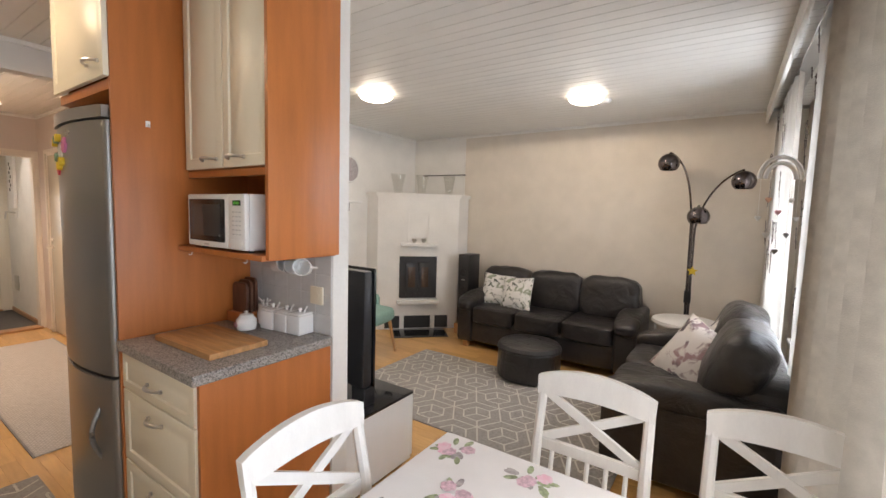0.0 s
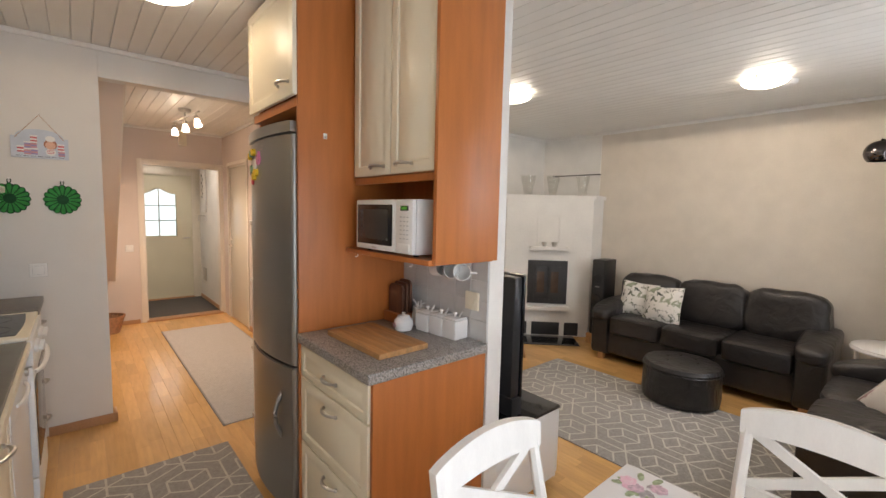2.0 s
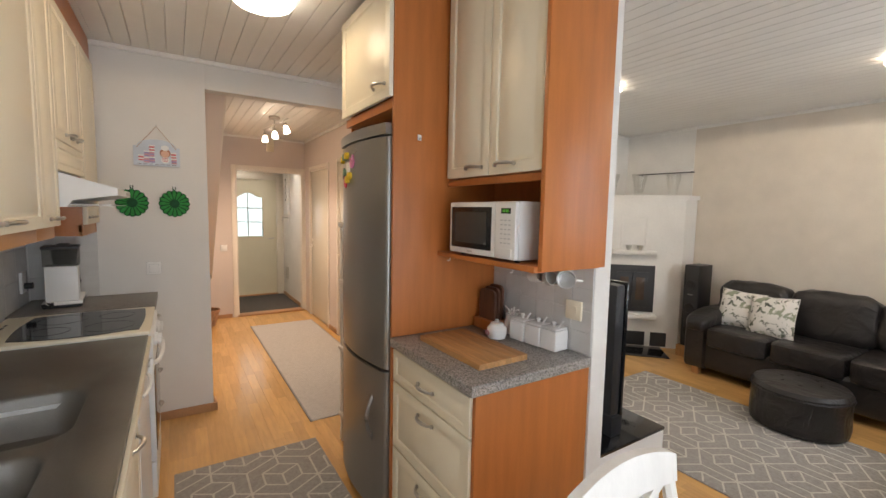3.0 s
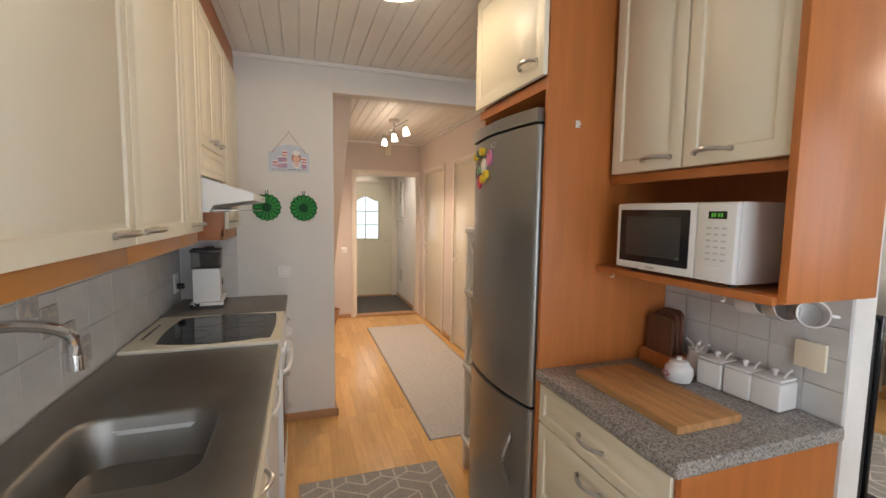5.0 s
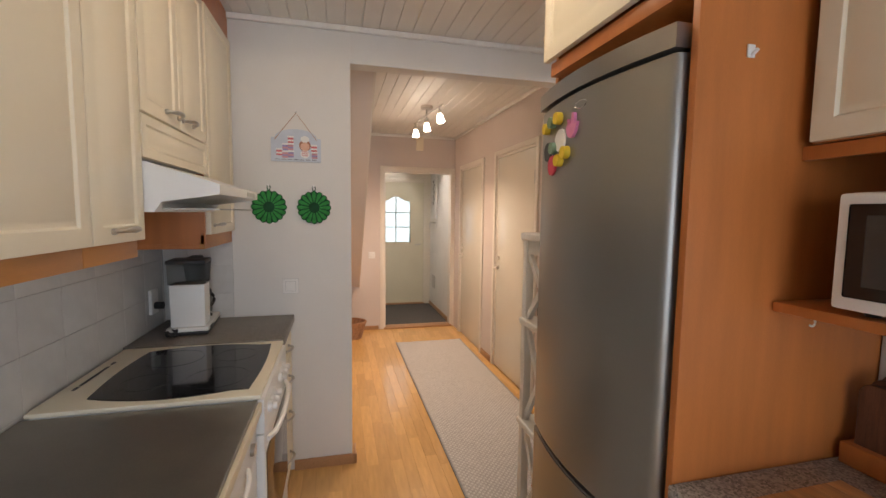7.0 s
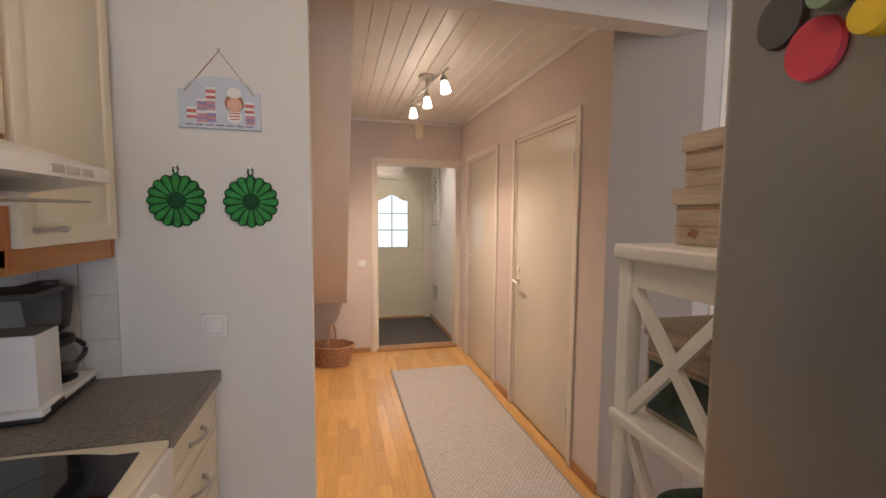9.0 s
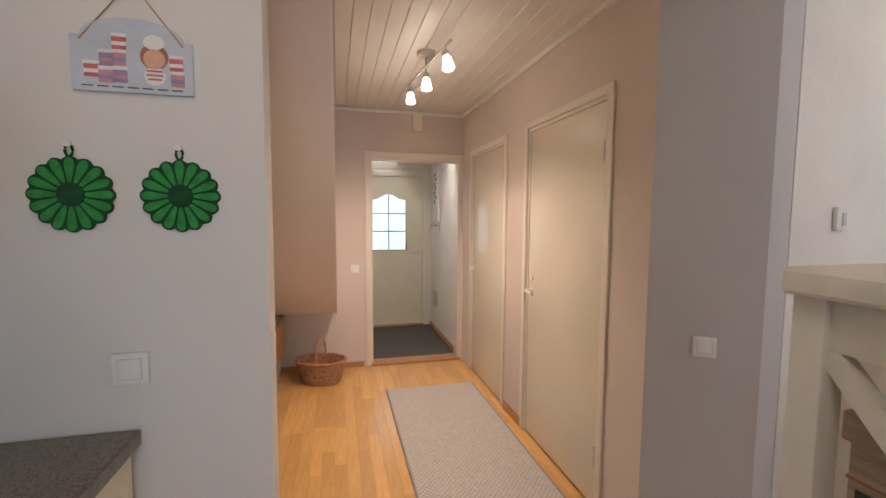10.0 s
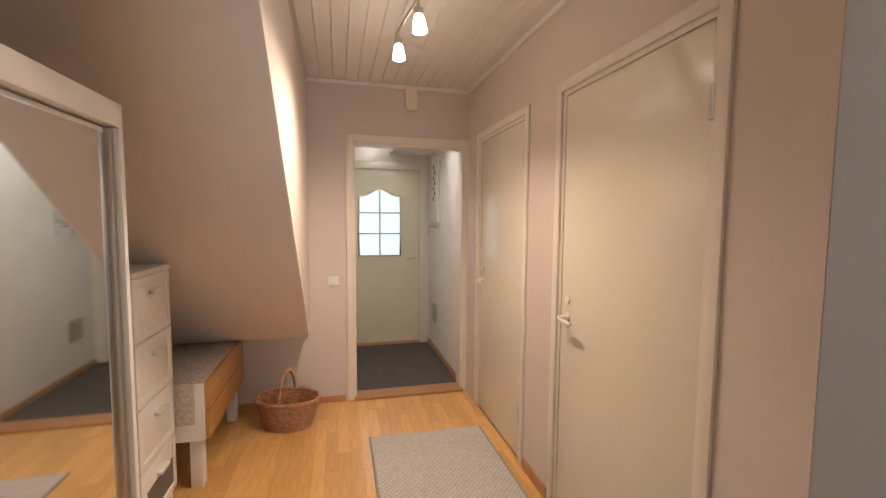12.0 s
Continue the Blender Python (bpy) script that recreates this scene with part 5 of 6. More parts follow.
# dining table and chairs
dt = thing("dining_table", Matrix.Translation((-.15, .80, 0)), "white rectangular dining table under a cloth", "table")
part("tabletop", B(-.60, .60, -.38, .38, .715, .743, .004), WHITE_WOOD, dt)
for x in (-.55, .55):
    for y in (-.33, .33):
        part("leg", B(x - .03, x + .03, y - .03, y + .03, 0, .715, .004), WHITE_WOOD, dt)
tc = thing("tablecloth", Matrix.Translation((-.15, .80, 0)), "white tablecloth printed with pink roses on the table", "tablecloth")
bm = bmesh.new()
nx, ny = 44, 30
V = {}
hx, hy = .615, .395
for i in range(nx + 1):
    for j in range(ny + 1):
        u, v = -hx - .10 + (2 * hx + .20) * i / nx, -hy - .10 + (2 * hy + .20) * j / ny
        dx, dy = max(0, abs(u) - hx), max(0, abs(v) - hy)
        drop = max(dx, dy)
        x = max(-hx, min(hx, u)) + math.copysign(.012 * math.sin(v * 21) * drop * 8, u) * (dx > 0)
        y = max(-hy, min(hy, v)) + math.copysign(.012 * math.sin(u * 19) * drop * 8, v) * (dy > 0)
        V[i, j] = bm.verts.new((x, y, .7465 - drop * 1.6 + (.0006 * noise.noise(Vector((u * 6, v * 6, 0))) if drop == 0 else 0)))
for i in range(nx):
    for j in range(ny):
        bm.faces.new((V[i, j], V[i + 1, j], V[i + 1, j + 1], V[i, j + 1]))
part("cloth", bm, CLOTH, tc)


def flat_blob(bm, x, y, r, z, n=9, ragged=.25, ax=1.0, rot=0.0, seed=0.0):
    c = bm.verts.new((x, y, z))
    ring = []
    for k in range(n):
        a = k * math.tau / n
        rr = r * (1 + ragged * noise.noise(Vector((k * 2.1 + seed, x * 37, y * 41))))
        px, py = rr * math.cos(a), rr * ax * math.sin(a)
        ring.append(bm.verts.new((x + px * math.cos(rot) - py * math.sin(rot), y + px * math.sin(rot) + py * math.cos(rot), z)))
    for k in range(n):
        bm.faces.new((c, ring[k], ring[(k + 1) % n]))


rnd = random.Random(4)
for cx, cy in [(-.53 + .25 * i + (.11 if j % 2 else 0), .31 - .19 * j) for j in range(4) for i in range(5)]:
    for k in range(4):
        x, y = cx + rnd.uniform(-.045, .045), cy + rnd.uniform(-.03, .03)
        b1 = bmesh.new()
        for q in range(6):
            a = q * math.tau / 6 + k
            flat_blob(b1, x + .013 * math.cos(a), y + .013 * math.sin(a), .0115, .7482 + q * .0001 + k * .0007, seed=q)
        flat_blob(b1, x, y, .009, .7489 + k * .0007, seed=9)
        part("rose_print", b1, (ROSE, ROSE_PALE)[k % 2], tc, "pink printed rose")
    for k in range(10):
        a = rnd.uniform(0, math.tau)
        r = rnd.uniform(.035, .085)
        b2 = bmesh.new()
        flat_blob(b2, cx + r * math.cos(a), cy + r * .7 * math.sin(a), .022, .7474 + k * .00004, 8, .1, .45, a, k)
        part("leaf_print", b2, (LEAFP, LEAFP, TWIGP)[k % 3], tc, "green or grey printed leaf")


def dining_chair(m):
    """Seat in front, back at +y; looks to -y."""
    c = thing("dining_chair", m, "white painted wooden dining chair with crossed back", "chair", "chairs round the table")
    W = .182
    part("seat", B(-W - .01, W + .01, -.40, .01, .435, .465, .010, 3), WHITE_WOOD, c)
    for e in (-1, 1):
        part("back_post", tube(bmesh.new(), [(e * W, .03, 0), (e * W, .005, .30), (e * W, .0, .46), (e * (W - .002), .025, .70), (e * (W - .004), .07, .905)], [.017, .019, .02, .018, .017], 8), WHITE_WOOD, c)
        part("front_leg", rod(bmesh.new(), (e * (W - .02), -.37, 0), (e * (W - .02), -.37, .435), .015, .020), WHITE_WOOD, c)
        part("apron", B(e * (W - .02) - .009, e * (W - .02) + .009, -.36, 0, .385, .435, .002), WHITE_WOOD, c)
    n = 16
    lo = [(-.194 + .388 * i / n, .855 + .014 * math.sin(math.pi * i / n)) for i in range(n + 1)]
    hi = [(.197 - .394 * i / n, .920 + .040 * math.sin(math.pi * i / n) ** .8) for i in range(n + 1)]
    bm = prism(bmesh.new(), lo + hi, -.012, .012, 'y')
    for v in bm.verts:
        v.co.y += .062 + .13 * (v.co.z - .88) - .10 * (v.co.x ** 2)
    part("top_rail", bm, WHITE_WOOD, c)

    def yy(z):
        return .002 + .068 * max(0, (z - .50)) / .40
    part("lower_rail", B(-W, W, yy(.685) - .010, yy(.685) + .010, .665, .705, .004), WHITE_WOOD, c)
    part("seat_rail", B(-W, W, -.008, .012, .485, .515, .004), WHITE_WOOD, c)
    for e in (-1, 1):
        p, q = Vector((-e * W * .93, yy(.70), .70)), Vector((e * W * .93, yy(.865), .868))
        d = (q - p).normalized()
        s = Vector((0, 1, 0))
        u = d.cross(s)
        bm = bmesh.new()
        vs = []
        for base in (p, q):
            for a, b in ((-1, -1), (1, -1), (1, 1), (-1, 1)):
                vs.append(bm.verts.new(base + u * a * .015 + s * (b * .007 + e * .002)))
        for f in ((0, 1, 2, 3), (7, 6, 5, 4), (0, 4, 5, 1), (1, 5, 6, 2), (2, 6, 7, 3), (3, 7, 4, 0)):
            bm.faces.new([vs[k] for k in f])
        bmesh.ops.recalc_face_normals(bm, faces=bm.faces)
        part("cross_brace", bm, WHITE_WOOD, c)
    for k in range(5):
        x = -.124 + k * .062
        part("spindle", rod(bmesh.new(), (x, .002, .51), (x, yy(.67), .67), .008, .008, 10), WHITE_WOOD, c)
    return c


ch = dining_chair(pose(-.350, 1.405, .0, 0, 0, -1))
copy_thing(ch, pose(.175, 1.425, 0, 0, 0, -2))
copy_thing(ch, pose(-.835, .712, 0, 0, 0, 91))

# window, glazed door and curtains
for nm, (a0, a1, z0, z1), lab in (("window_1", WIN, "white framed living room window"), ("glass_door_1", GDOOR, "white framed glazed garden door, widened out of view")):
    w = tagged(new(nm), lab, kind="structure")
    for q in ((a0, a0 + .07, z0, z1), (a1 - .07, a1, z0, z1), (a0 + .07, a1 - .07, z0, z0 + .07), (a0 + .07, a1 - .07, z1 - .07, z1)):
        part("window_frame", B(XW + .03, XW + .11, *q, .004), WHITE, w)
    mid = (a0 + a1) / 2
    part("mullion", B(XW + .035, XW + .105, mid - .045, mid + .045, z0 + .07, z1 - .07, .004), WHITE, w)
    for p, q in ((a0 + .07, mid - .045), (mid + .045, a1 - .07)):
        g = part("pane", B(XW + .06, XW + .066, p, q, z0 + .07, z1 - .07), GLASS, w)
        g.visible_shadow = False
    part("sill", B(XW - .05, XW + .03, a0 - .03, a1 + .03, z0 - .03, z0, .005), WHITE, w)
structure("curtain_pelmet", B(.20, .222, YS, YF - .002, 2.40, ZC - .001, .003), WHITE_WOOD, "white curtain pelmet board")
structure("curtain_rail", B(.29, .37, YS, YF - .002, 2.46, 2.475), NICKEL)


def curtain(y0, y1, x, mm, folds, depth, label, prints=0, seed=0):
    c = thing("curtain", Matrix(), label, "curtain", "curtains at the windows")
    bm = bmesh.new()
    n = folds * 10
    zs = [.03 + 2.425 * q / 20 for q in range(21)]
    R = []
    for i in range(n + 1):
        t = i / n
        col = []
        for z in zs:
            k = .65 + .35 * (2.46 - z) / 2.4
            col.append(bm.verts.new((x + k * depth * math.sin(t * folds * math.tau + .5 * math.sin(z * 1.3 + seed)) + .004 * noise.noise(Vector((t * 5, z, seed))), y0 + (y1 - y0) * (t + .25 / folds * math.sin(t * folds * math.tau * 2) * .25), z)))
        R.append(col)
    for P, Q in zip(R, R[1:]):
        for k in range(len(zs) - 1):
            bm.faces.new((P[k], Q[k], Q[k + 1], P[k + 1]))
    bmesh.ops.solidify(bm, geom=bm.faces, thickness=.003)
    part("fabric", bm, mm, c)
    if prints:
        rr = random.Random(seed)
        for k in range(prints):
            b = bmesh.new()
            yy, zz, r = rr.uniform(y0 + .03, y1 - .03), rr.uniform(.3, 2.35), rr.uniform(.02, .06)
            turn = rr.uniform(-.9, .9)
            stem = [(yy + r * .9 * math.sin(turn + q * .28), zz + (q - 3) * r * .42) for q in range(8)]
            tube(b, [(x - depth - .012, p, q) for p, q in stem], .0022, 4)
            for q in (2, 4, 6):
                w = 1 if q % 4 else -1
                p0 = stem[q]
                tube(b, [(x - depth - .012, p0[0] + w * r * .16 * g, p0[1] + r * .20 * math.sin(g * .8)) for g in range(4)], [.002, .004, .005, .001], 4)
            part("motif", b, CURT_DK, c)
    return c


curtain(3.50, 4.86, .30, CURT_P, 7, .035, "white curtain printed with dark motifs", 26, 1)
curtain(2.46, 2.86, .325, CURT_P, 3, .03, "white curtain printed with dark motifs", 12, 2)
curtain(1.25, 2.44, .335, CURT, 6, .075, "heavy beige curtain hanging in folds", 0, 3)
mb = thing("heart_mobile", pose(.185, 2.62, 1.74, 0, 0, 34), "white arched mobile with small hanging hearts", "mobile")
for k, r in enumerate((.105, .075)):
    part("arch", tube(bmesh.new(), [(r * math.cos(a), 0, r * math.sin(a) - .03) for a in [q * math.pi / 16 for q in range(17)]], .010, 6), WHITE, mb)
for k, (x, z, mm) in enumerate(((-.095, -.22, WHITE), (-.05, -.13, SKINP), (-.05, -.30, WHITE), (0, -.19, PINKP), (0, -.38, GREYF), (.05, -.30, GREYF), (.06, -.13, WHITE), (.09, -.22, WHITE))):
    h = part("heart", prism(bmesh.new(), [(x + .0016 * 16 * .55 * math.sin(a) ** 3, z + .00088 * (13 * math.cos(a) - 5 * math.cos(2 * a) - 2 * math.cos(3 * a) - math.cos(4 * a))) for a in [q * math.tau / 20 for q in range(20)]], -.004, .004, 'y'), mm, mb)
    part("thread", rod(bmesh.new(), (x, 0, z + .01), (x, 0, -.02), .001, seg=5), WHITE, h)
part("thread", rod(bmesh.new(), (0, 0, .06), (0, 0, ZC - 1.741), .001, seg=5), WHITE, mb)
structure("ground", B(.75, 90, -60, 60, -.35, -.3), GRASS, "green garden lawn outside")
hg = tagged(new("hedge"), "green garden hedge outside the window", "hedge", kind="stuff")
bm = bmesh.new()
rnd = random.Random(8)
for k in range(900):
    c = Vector((rnd.uniform(8, 9.5), rnd.uniform(-8, 16), rnd.uniform(-.3, 2.6)))
    m = Matrix.Translation(c) @ Euler((rnd.uniform(0, 6), rnd.uniform(0, 6), rnd.uniform(0, 6))).to_matrix().to_4x4()
    bmesh.ops.create_circle(bm, cap_ends=True, segments=6, radius=rnd.uniform(.12, .35), matrix=m)
part("leaves", bm, HEDGE, hg)


def ceiling_dome(x, y, power, color):
    d = thing("ceiling_lamp", Matrix.Translation((x, y, ZC)), "round opal glass ceiling lamp switched on", "ceiling lamp", "dome lamps")
    part("base", lathe(bmesh.new(), [(.085, -.001), (.095, -.012), (.10, -.028), (.08, -.03)], seg=36), WHITE, d)
    part("glass_dome", lathe(bmesh.new(), [(.140, -.030), (.143, -.035), (.128, -.053), (.094, -.068), (.043, -.077), (.001, -.079)], seg=40), SHADE_DOME, d)
    for k in range(3):
        part("clip", rod(bmesh.new(), (.139 * math.cos(k * 2.09 + .4), .139 * math.sin(k * 2.09 + .4), -.045), (.139 * math.cos(k * 2.09 + .4), .139 * math.sin(k * 2.09 + .4), -.015), .008), CHROME, d)
    bulb("lamp_light", (x, y, ZC - .092), power, color, .10)


ceiling_dome(-1.08, 3.70, P_LIV, SOFT_WHITE)
ceiling_dome(-2.62, 2.78, P_LIV * .85, SOFT_WHITE)
ceiling_dome(-2.60, .25, P_KIT, WARM)
sm = thing("smoke_alarm", Matrix.Translation((-.985, 3.92, ZC)), "small white round smoke alarm on the ceiling", "smoke alarm", "smoke alarms")
part("case", lathe(bmesh.new(), [(.055, -.001), (.055, -.02), (.04, -.034), (.001, -.036)], seg=28), WHITE, sm)

# ---- hall and porch ----


def casing(name, parent, axis, at, face, a0, a1, z1, w=.046, t=.014):
    """Moulded trim round an opening on the wall face; face is the sign of the room side."""
    for q in ((a0 - w, a0, 0, z1 + w), (a1, a1 + w, 0, z1 + w), (a0, a1, z1, z1 + w)):
        lo, hi = sorted((at, at + face * t))
        bm = B(lo, hi, q[0], q[1], q[2], q[3], .004) if axis == 'x' else B(q[0], q[1], lo, hi, q[2], q[3], .004)
        part("casing", bm, TRIM, parent)


def hall_door(name, a0, a1, z1, label, swing):
    d = tagged(new(name), label, "door", kind="structure")
    casing("casing", d, 'y', YR, -1, a0, a1, z1)
    for q in ((a0, a0 + .02), (a1 - .02, a1)):
        part("jamb", B(q[0], q[1], YR + .001, YR + .11, 0, z1), TRIM, d)
    part("head", B(a0 + .02, a1 - .02, YR + .001, YR + .11, z1 - .02, z1), TRIM, d)
    leaf = part("leaf", B(a0 + .023, a1 - .023, YR + .004, YR + .044, .012, z1 - .023, .004), DOORP, d, "smooth cream painted door leaf")
    part("sill", B(a0, a1, YR + .045, YR + .11, 0, .010), OAK_TRIM, d)
    hx = a0 + .085
    part("rose", rod(bmesh.new(), (hx, YR + .004, 1.0), (hx, YR - .006, 1.0), .021, seg=20), TRIM, leaf)
    part("lever", tube(bmesh.new(), [(hx, YR, 1.0), (hx, YR - .045, 1.0), (hx + .02, YR - .052, .998), (hx + .11, YR - .05, .992)], .0095, 8), TRIM, leaf, "cream lever handle")
    part("lock_rose", rod(bmesh.new(), (hx, YR + .004, 1.085), (hx, YR - .005, 1.085), .019, seg=20), TRIM, leaf)
    for z in (.28, 1.80):
        part("hinge", rod(bmesh.new(), (a1 - .012, YR - .006, z - .05), (a1 - .012, YR - .006, z + .05), .009, seg=12), NICKEL, leaf)
    return d


hall_door("door_1", D1[0], D1[1], 2.05, "closed cream painted hall door with lever handle", 1)
hall_door("door_2", D2[0], D2[1], 2.06, "closed cream painted door with lever handle", 1)
o = tagged(new("doorway_porch"), "cream trimmed doorway to the porch", kind="structure")
casing("casing", o, 'x', XE, 1, .57, 1.47, 2.04, .052)
for q in ((.57, .59), (1.45, 1.47)):
    part("jamb", B(XE - .12, XE - .001, q[0], q[1], .022, 2.04), TRIM, o)
part("head", B(XE - .12, XE - .001, .59, 1.45, 2.02, 2.04), TRIM, o)

# front door with arched six-pane window
fd = tagged(new("front_door"), "pale front door with arched six-pane frosted window", "door", kind="structure")
FX = -8.18
for q in ((.52, .602, 0, 2.07), (1.363, 1.44, 0, 2.07), (.602, 1.363, 1.993, 2.07)):
    part("casing", B(FX, FX + .018, *q, .004), DOORP, fd)
n = 24
wl, wr, wb, wt = .685, 1.145, 1.03, 1.745
arch = []
for i in range(n + 1):
    t = i / n
    arch.append((wr - (wr - wl) * t, wt - .045 + .075 * (.5 - .5 * math.cos(math.tau * max(0, min(1, (t - .08) / .84))))))
hole = [(wl, wb), (wr, wb)] + arch
bm = bmesh.new()
out = [(.565, .03), (1.395, .03), (1.395, 2.025), (.565, 2.025)]
for xs in (-.045, 0.0):
    ov = [bm.verts.new((xs, y, z)) for y, z in out]
    hv = [bm.verts.new((xs, y, z)) for y, z in hole]
    ee = [bm.edges.new((ov[i], ov[(i + 1) % 4])) for i in range(4)] + [bm.edges.new((hv[i], hv[(i + 1) % len(hv)])) for i in range(len(hv))]
    bmesh.ops.triangle_fill(bm, use_beauty=True, use_dissolve=False, edges=ee)
    if xs < 0:
        ov0, hv0 = ov, hv
for L0, L1 in ((ov0, ov), (hv0, hv)):
    for i in range(len(L0)):
        bm.faces.new((L0[i], L0[(i + 1) % len(L0)], L1[(i + 1) % len(L1)], L1[i]))
bmesh.ops.recalc_face_normals(bm, faces=bm.faces)
leaf = part("leaf", bm, FRONTD, fd, m=Matrix.Translation((FX - .03, 0, 0)))
part("window_trim", tube(bmesh.new(), [(.004, y, z) for y, z in hole], .011, 6, True), DOORP, leaf)
pane = part("pane", prism(bmesh.new(), hole, -.028, -.022, 'x'), FROST, leaf)
pane.visible_shadow = False
mid = (wl + wr) / 2
part("muntin", B(-.018, .004, mid - .008, mid + .008, wb, wt + .015), NICKEL, leaf)
for z in (1.275, 1.51):
    part("muntin", B(-.017, .003, wl, wr, z - .008, z + .008), NICKEL, leaf)
part("threshold", B(FX - .06, FX + .03, .585, 1.375, 0, .03, .004), OAK_TRIM, fd)
part("handle", tube(bmesh.new(), [(.0, 1.315, 1.0), (.05, 1.315, 1.0), (.055, 1.22, .99)], .009, 8), NICKEL, leaf)
# flat glowing sheet stands in for the daylight outside
structure("daylight_backdrop", B(-12.0, -11.9, -6, 8, -1, 6), glow_mat("overcast_glow_sheet", (.74, .95, 1.0), 0.66), "glowing overcast backdrop beyond the front door")
part("dried_wreath", tube(bmesh.new(), [(.03 + .012 * math.sin(k * 5), .66 + .055 * math.cos(k * .37), 2.13 + .05 * math.sin(k * .37)) for k in range(40)], .008, 5), WICKER, fd)
sf = structure("porch_shelf", prism(bmesh.new(), [(-8.17, 2.16), (-7.25, 2.16), (-7.25, 2.19), (-8.17, 2.19)], 1.02, 1.478, 'y'), WHITE, "white overhead board in the porch")
kr = thing("key_board", Matrix.Translation((-7.80, 1.478, 1.80)), "white wall board with keys and small photos", "key board")
part("board", B(-.14, .14, -.03, 0, -.38, .30, .004), WHITE, kr)
for k in range(7):
    part("key_tag", B(-.06 + (k % 2) * .05, -.01 + (k % 2) * .05, -.032, -.021, .17 - k * .055, .21 - k * .055, .004), DGREY, kr)
hk = thing("coat_hook", Matrix.Translation((-7.72, 1.478, 1.34)), "grey metal coat hook on the porch wall", "hook")
part("plate", B(-.05, .05, -.012, 0, -.05, .05, .004), WHITE, hk)
part("peg", tube(bmesh.new(), [(0, -.01, .02), (0, -.10, .03), (0, -.11, -.06)], .010, 8), NICKEL, hk)
vg = thing("wall_vent", Matrix.Translation((-7.88, 1.478, .42)), "small grey ventilation grille low on the wall", "vent")
part("frame_plate", B(-.10, .10, -.008, 0, -.10, .10, .002), NICKEL, vg)
for k in range(7):
    part("slat", B(-.085, .085, -.014, -.008, -.08 + k * .026, -.068 + k * .026), NICKEL, vg)

pl = thing("porch_lamp", Matrix.Translation((-7.05, .85, 2.42)), "lit tube lamp on the porch ceiling", "ceiling lamp")
part("tray", B(-.04, .04, -.30, .30, -.03, 0, .004), WHITE, pl)
part("tube", rod(bmesh.new(), (0, -.28, -.045), (0, .28, -.045), .016), SHADE_DOME, pl)
area_lamp("porch_light", look((-7.05, .85, 2.35), (-7.2, .9, 0)),   .06, .5, 8.0, (1.0, 0.95, 0.86))

# hall fittings
ab = thing("door_chime", Matrix.Translation((XE + .001, 1.02, 2.385)), "cream door chime box on the end wall", "door chime")
part("case", B(0, .05, -.045, .045, -.085, .085, .006), CREAM, ab)
sm2 = copy_thing(sm, pose(-6.02, .91, ZH))
sp = thing("ceiling_spotlights", Matrix.Translation((-5.26, .80, ZH)), "steel three-spot ceiling light with glass shades", "ceiling light")
part("canopy", lathe(bmesh.new(), [(.058, -.001), (.058, -.022), (.05, -.030), (.001, -.031)], seg=28), NICKEL, sp)
part("stem", rod(bmesh.new(), (0, 0, -.03), (0, 0, -.085), .008), NICKEL, sp)
part("bar", rod(bmesh.new(), (-.40, -.045, -.085), (.42, .045, -.085), .0075), NICKEL, sp)
for k, (x, y, tx, ty) in enumerate(((-.35, -.04, 2, 3), (-.01, 0, 4, 2), (.36, .03, 8, 14))):
    hd = part("spot_arm", rod(bmesh.new(), (x, y, -.085), (x, y, -.120), .006), NICKEL, sp)
    M2 = pose(x, y, -.118, tx, -ty, 0)
    part("socket", lathe(bmesh.new(), [(.012, 0), (.020, -.006), (.021, -.035), (.014, -.038)], seg=20), NICKEL, hd, m=M2)
    part("glass_shade", lathe(bmesh.new(), [(.016, -.036), (.023, -.045), (.033, -.105), (.030, -.107), (.001, -.102)], seg=24), SHADE, hd, "lit opal glass shade", M2)
    bulb("spot_light", (-5.26 + x + (.03 if k == 2 else 0), .80 + y + (.03 if k == 2 else 0), ZH - .29), P_HALL * (.35 if k == 2 else 1), WARM_HALL, .035, 158, 1.0, 13)

rn = thing("runner_rug", Matrix(), "taupe woven hall runner on the parquet", "rug")
part("weave", B(-6.13, -3.30, .645, 1.405, 0, .008, .003), RUNNER, rn)
for q in ((-6.135, -3.295, .640, .652), (-6.135, -3.295, 1.398, 1.410)):
    part("edge_binding", B(q[0], q[1], q[2], q[3], 0, .010, .003), GREYF, rn)
bm = bmesh.new()
nxr = 176
for i in range(nxr):
    for j in range(49):
        if (i + j) % 2 == 0:
            x, y = -6.12 + i * .016, .660 + j * .015
            vs = [bm.verts.new(p) for p in ((x, y, .008), (x + .014, y, .008), (x + .014, y + .011, .008), (x, y + .011, .008))]
            c = bm.verts.new((x + .007, y + .0055, .0105))
            for k in range(4):
                bm.faces.new((vs[k], vs[(k + 1) % 4], c))
part("raised_weave", bm, KNOT, rn)["kind"] = "stuff"

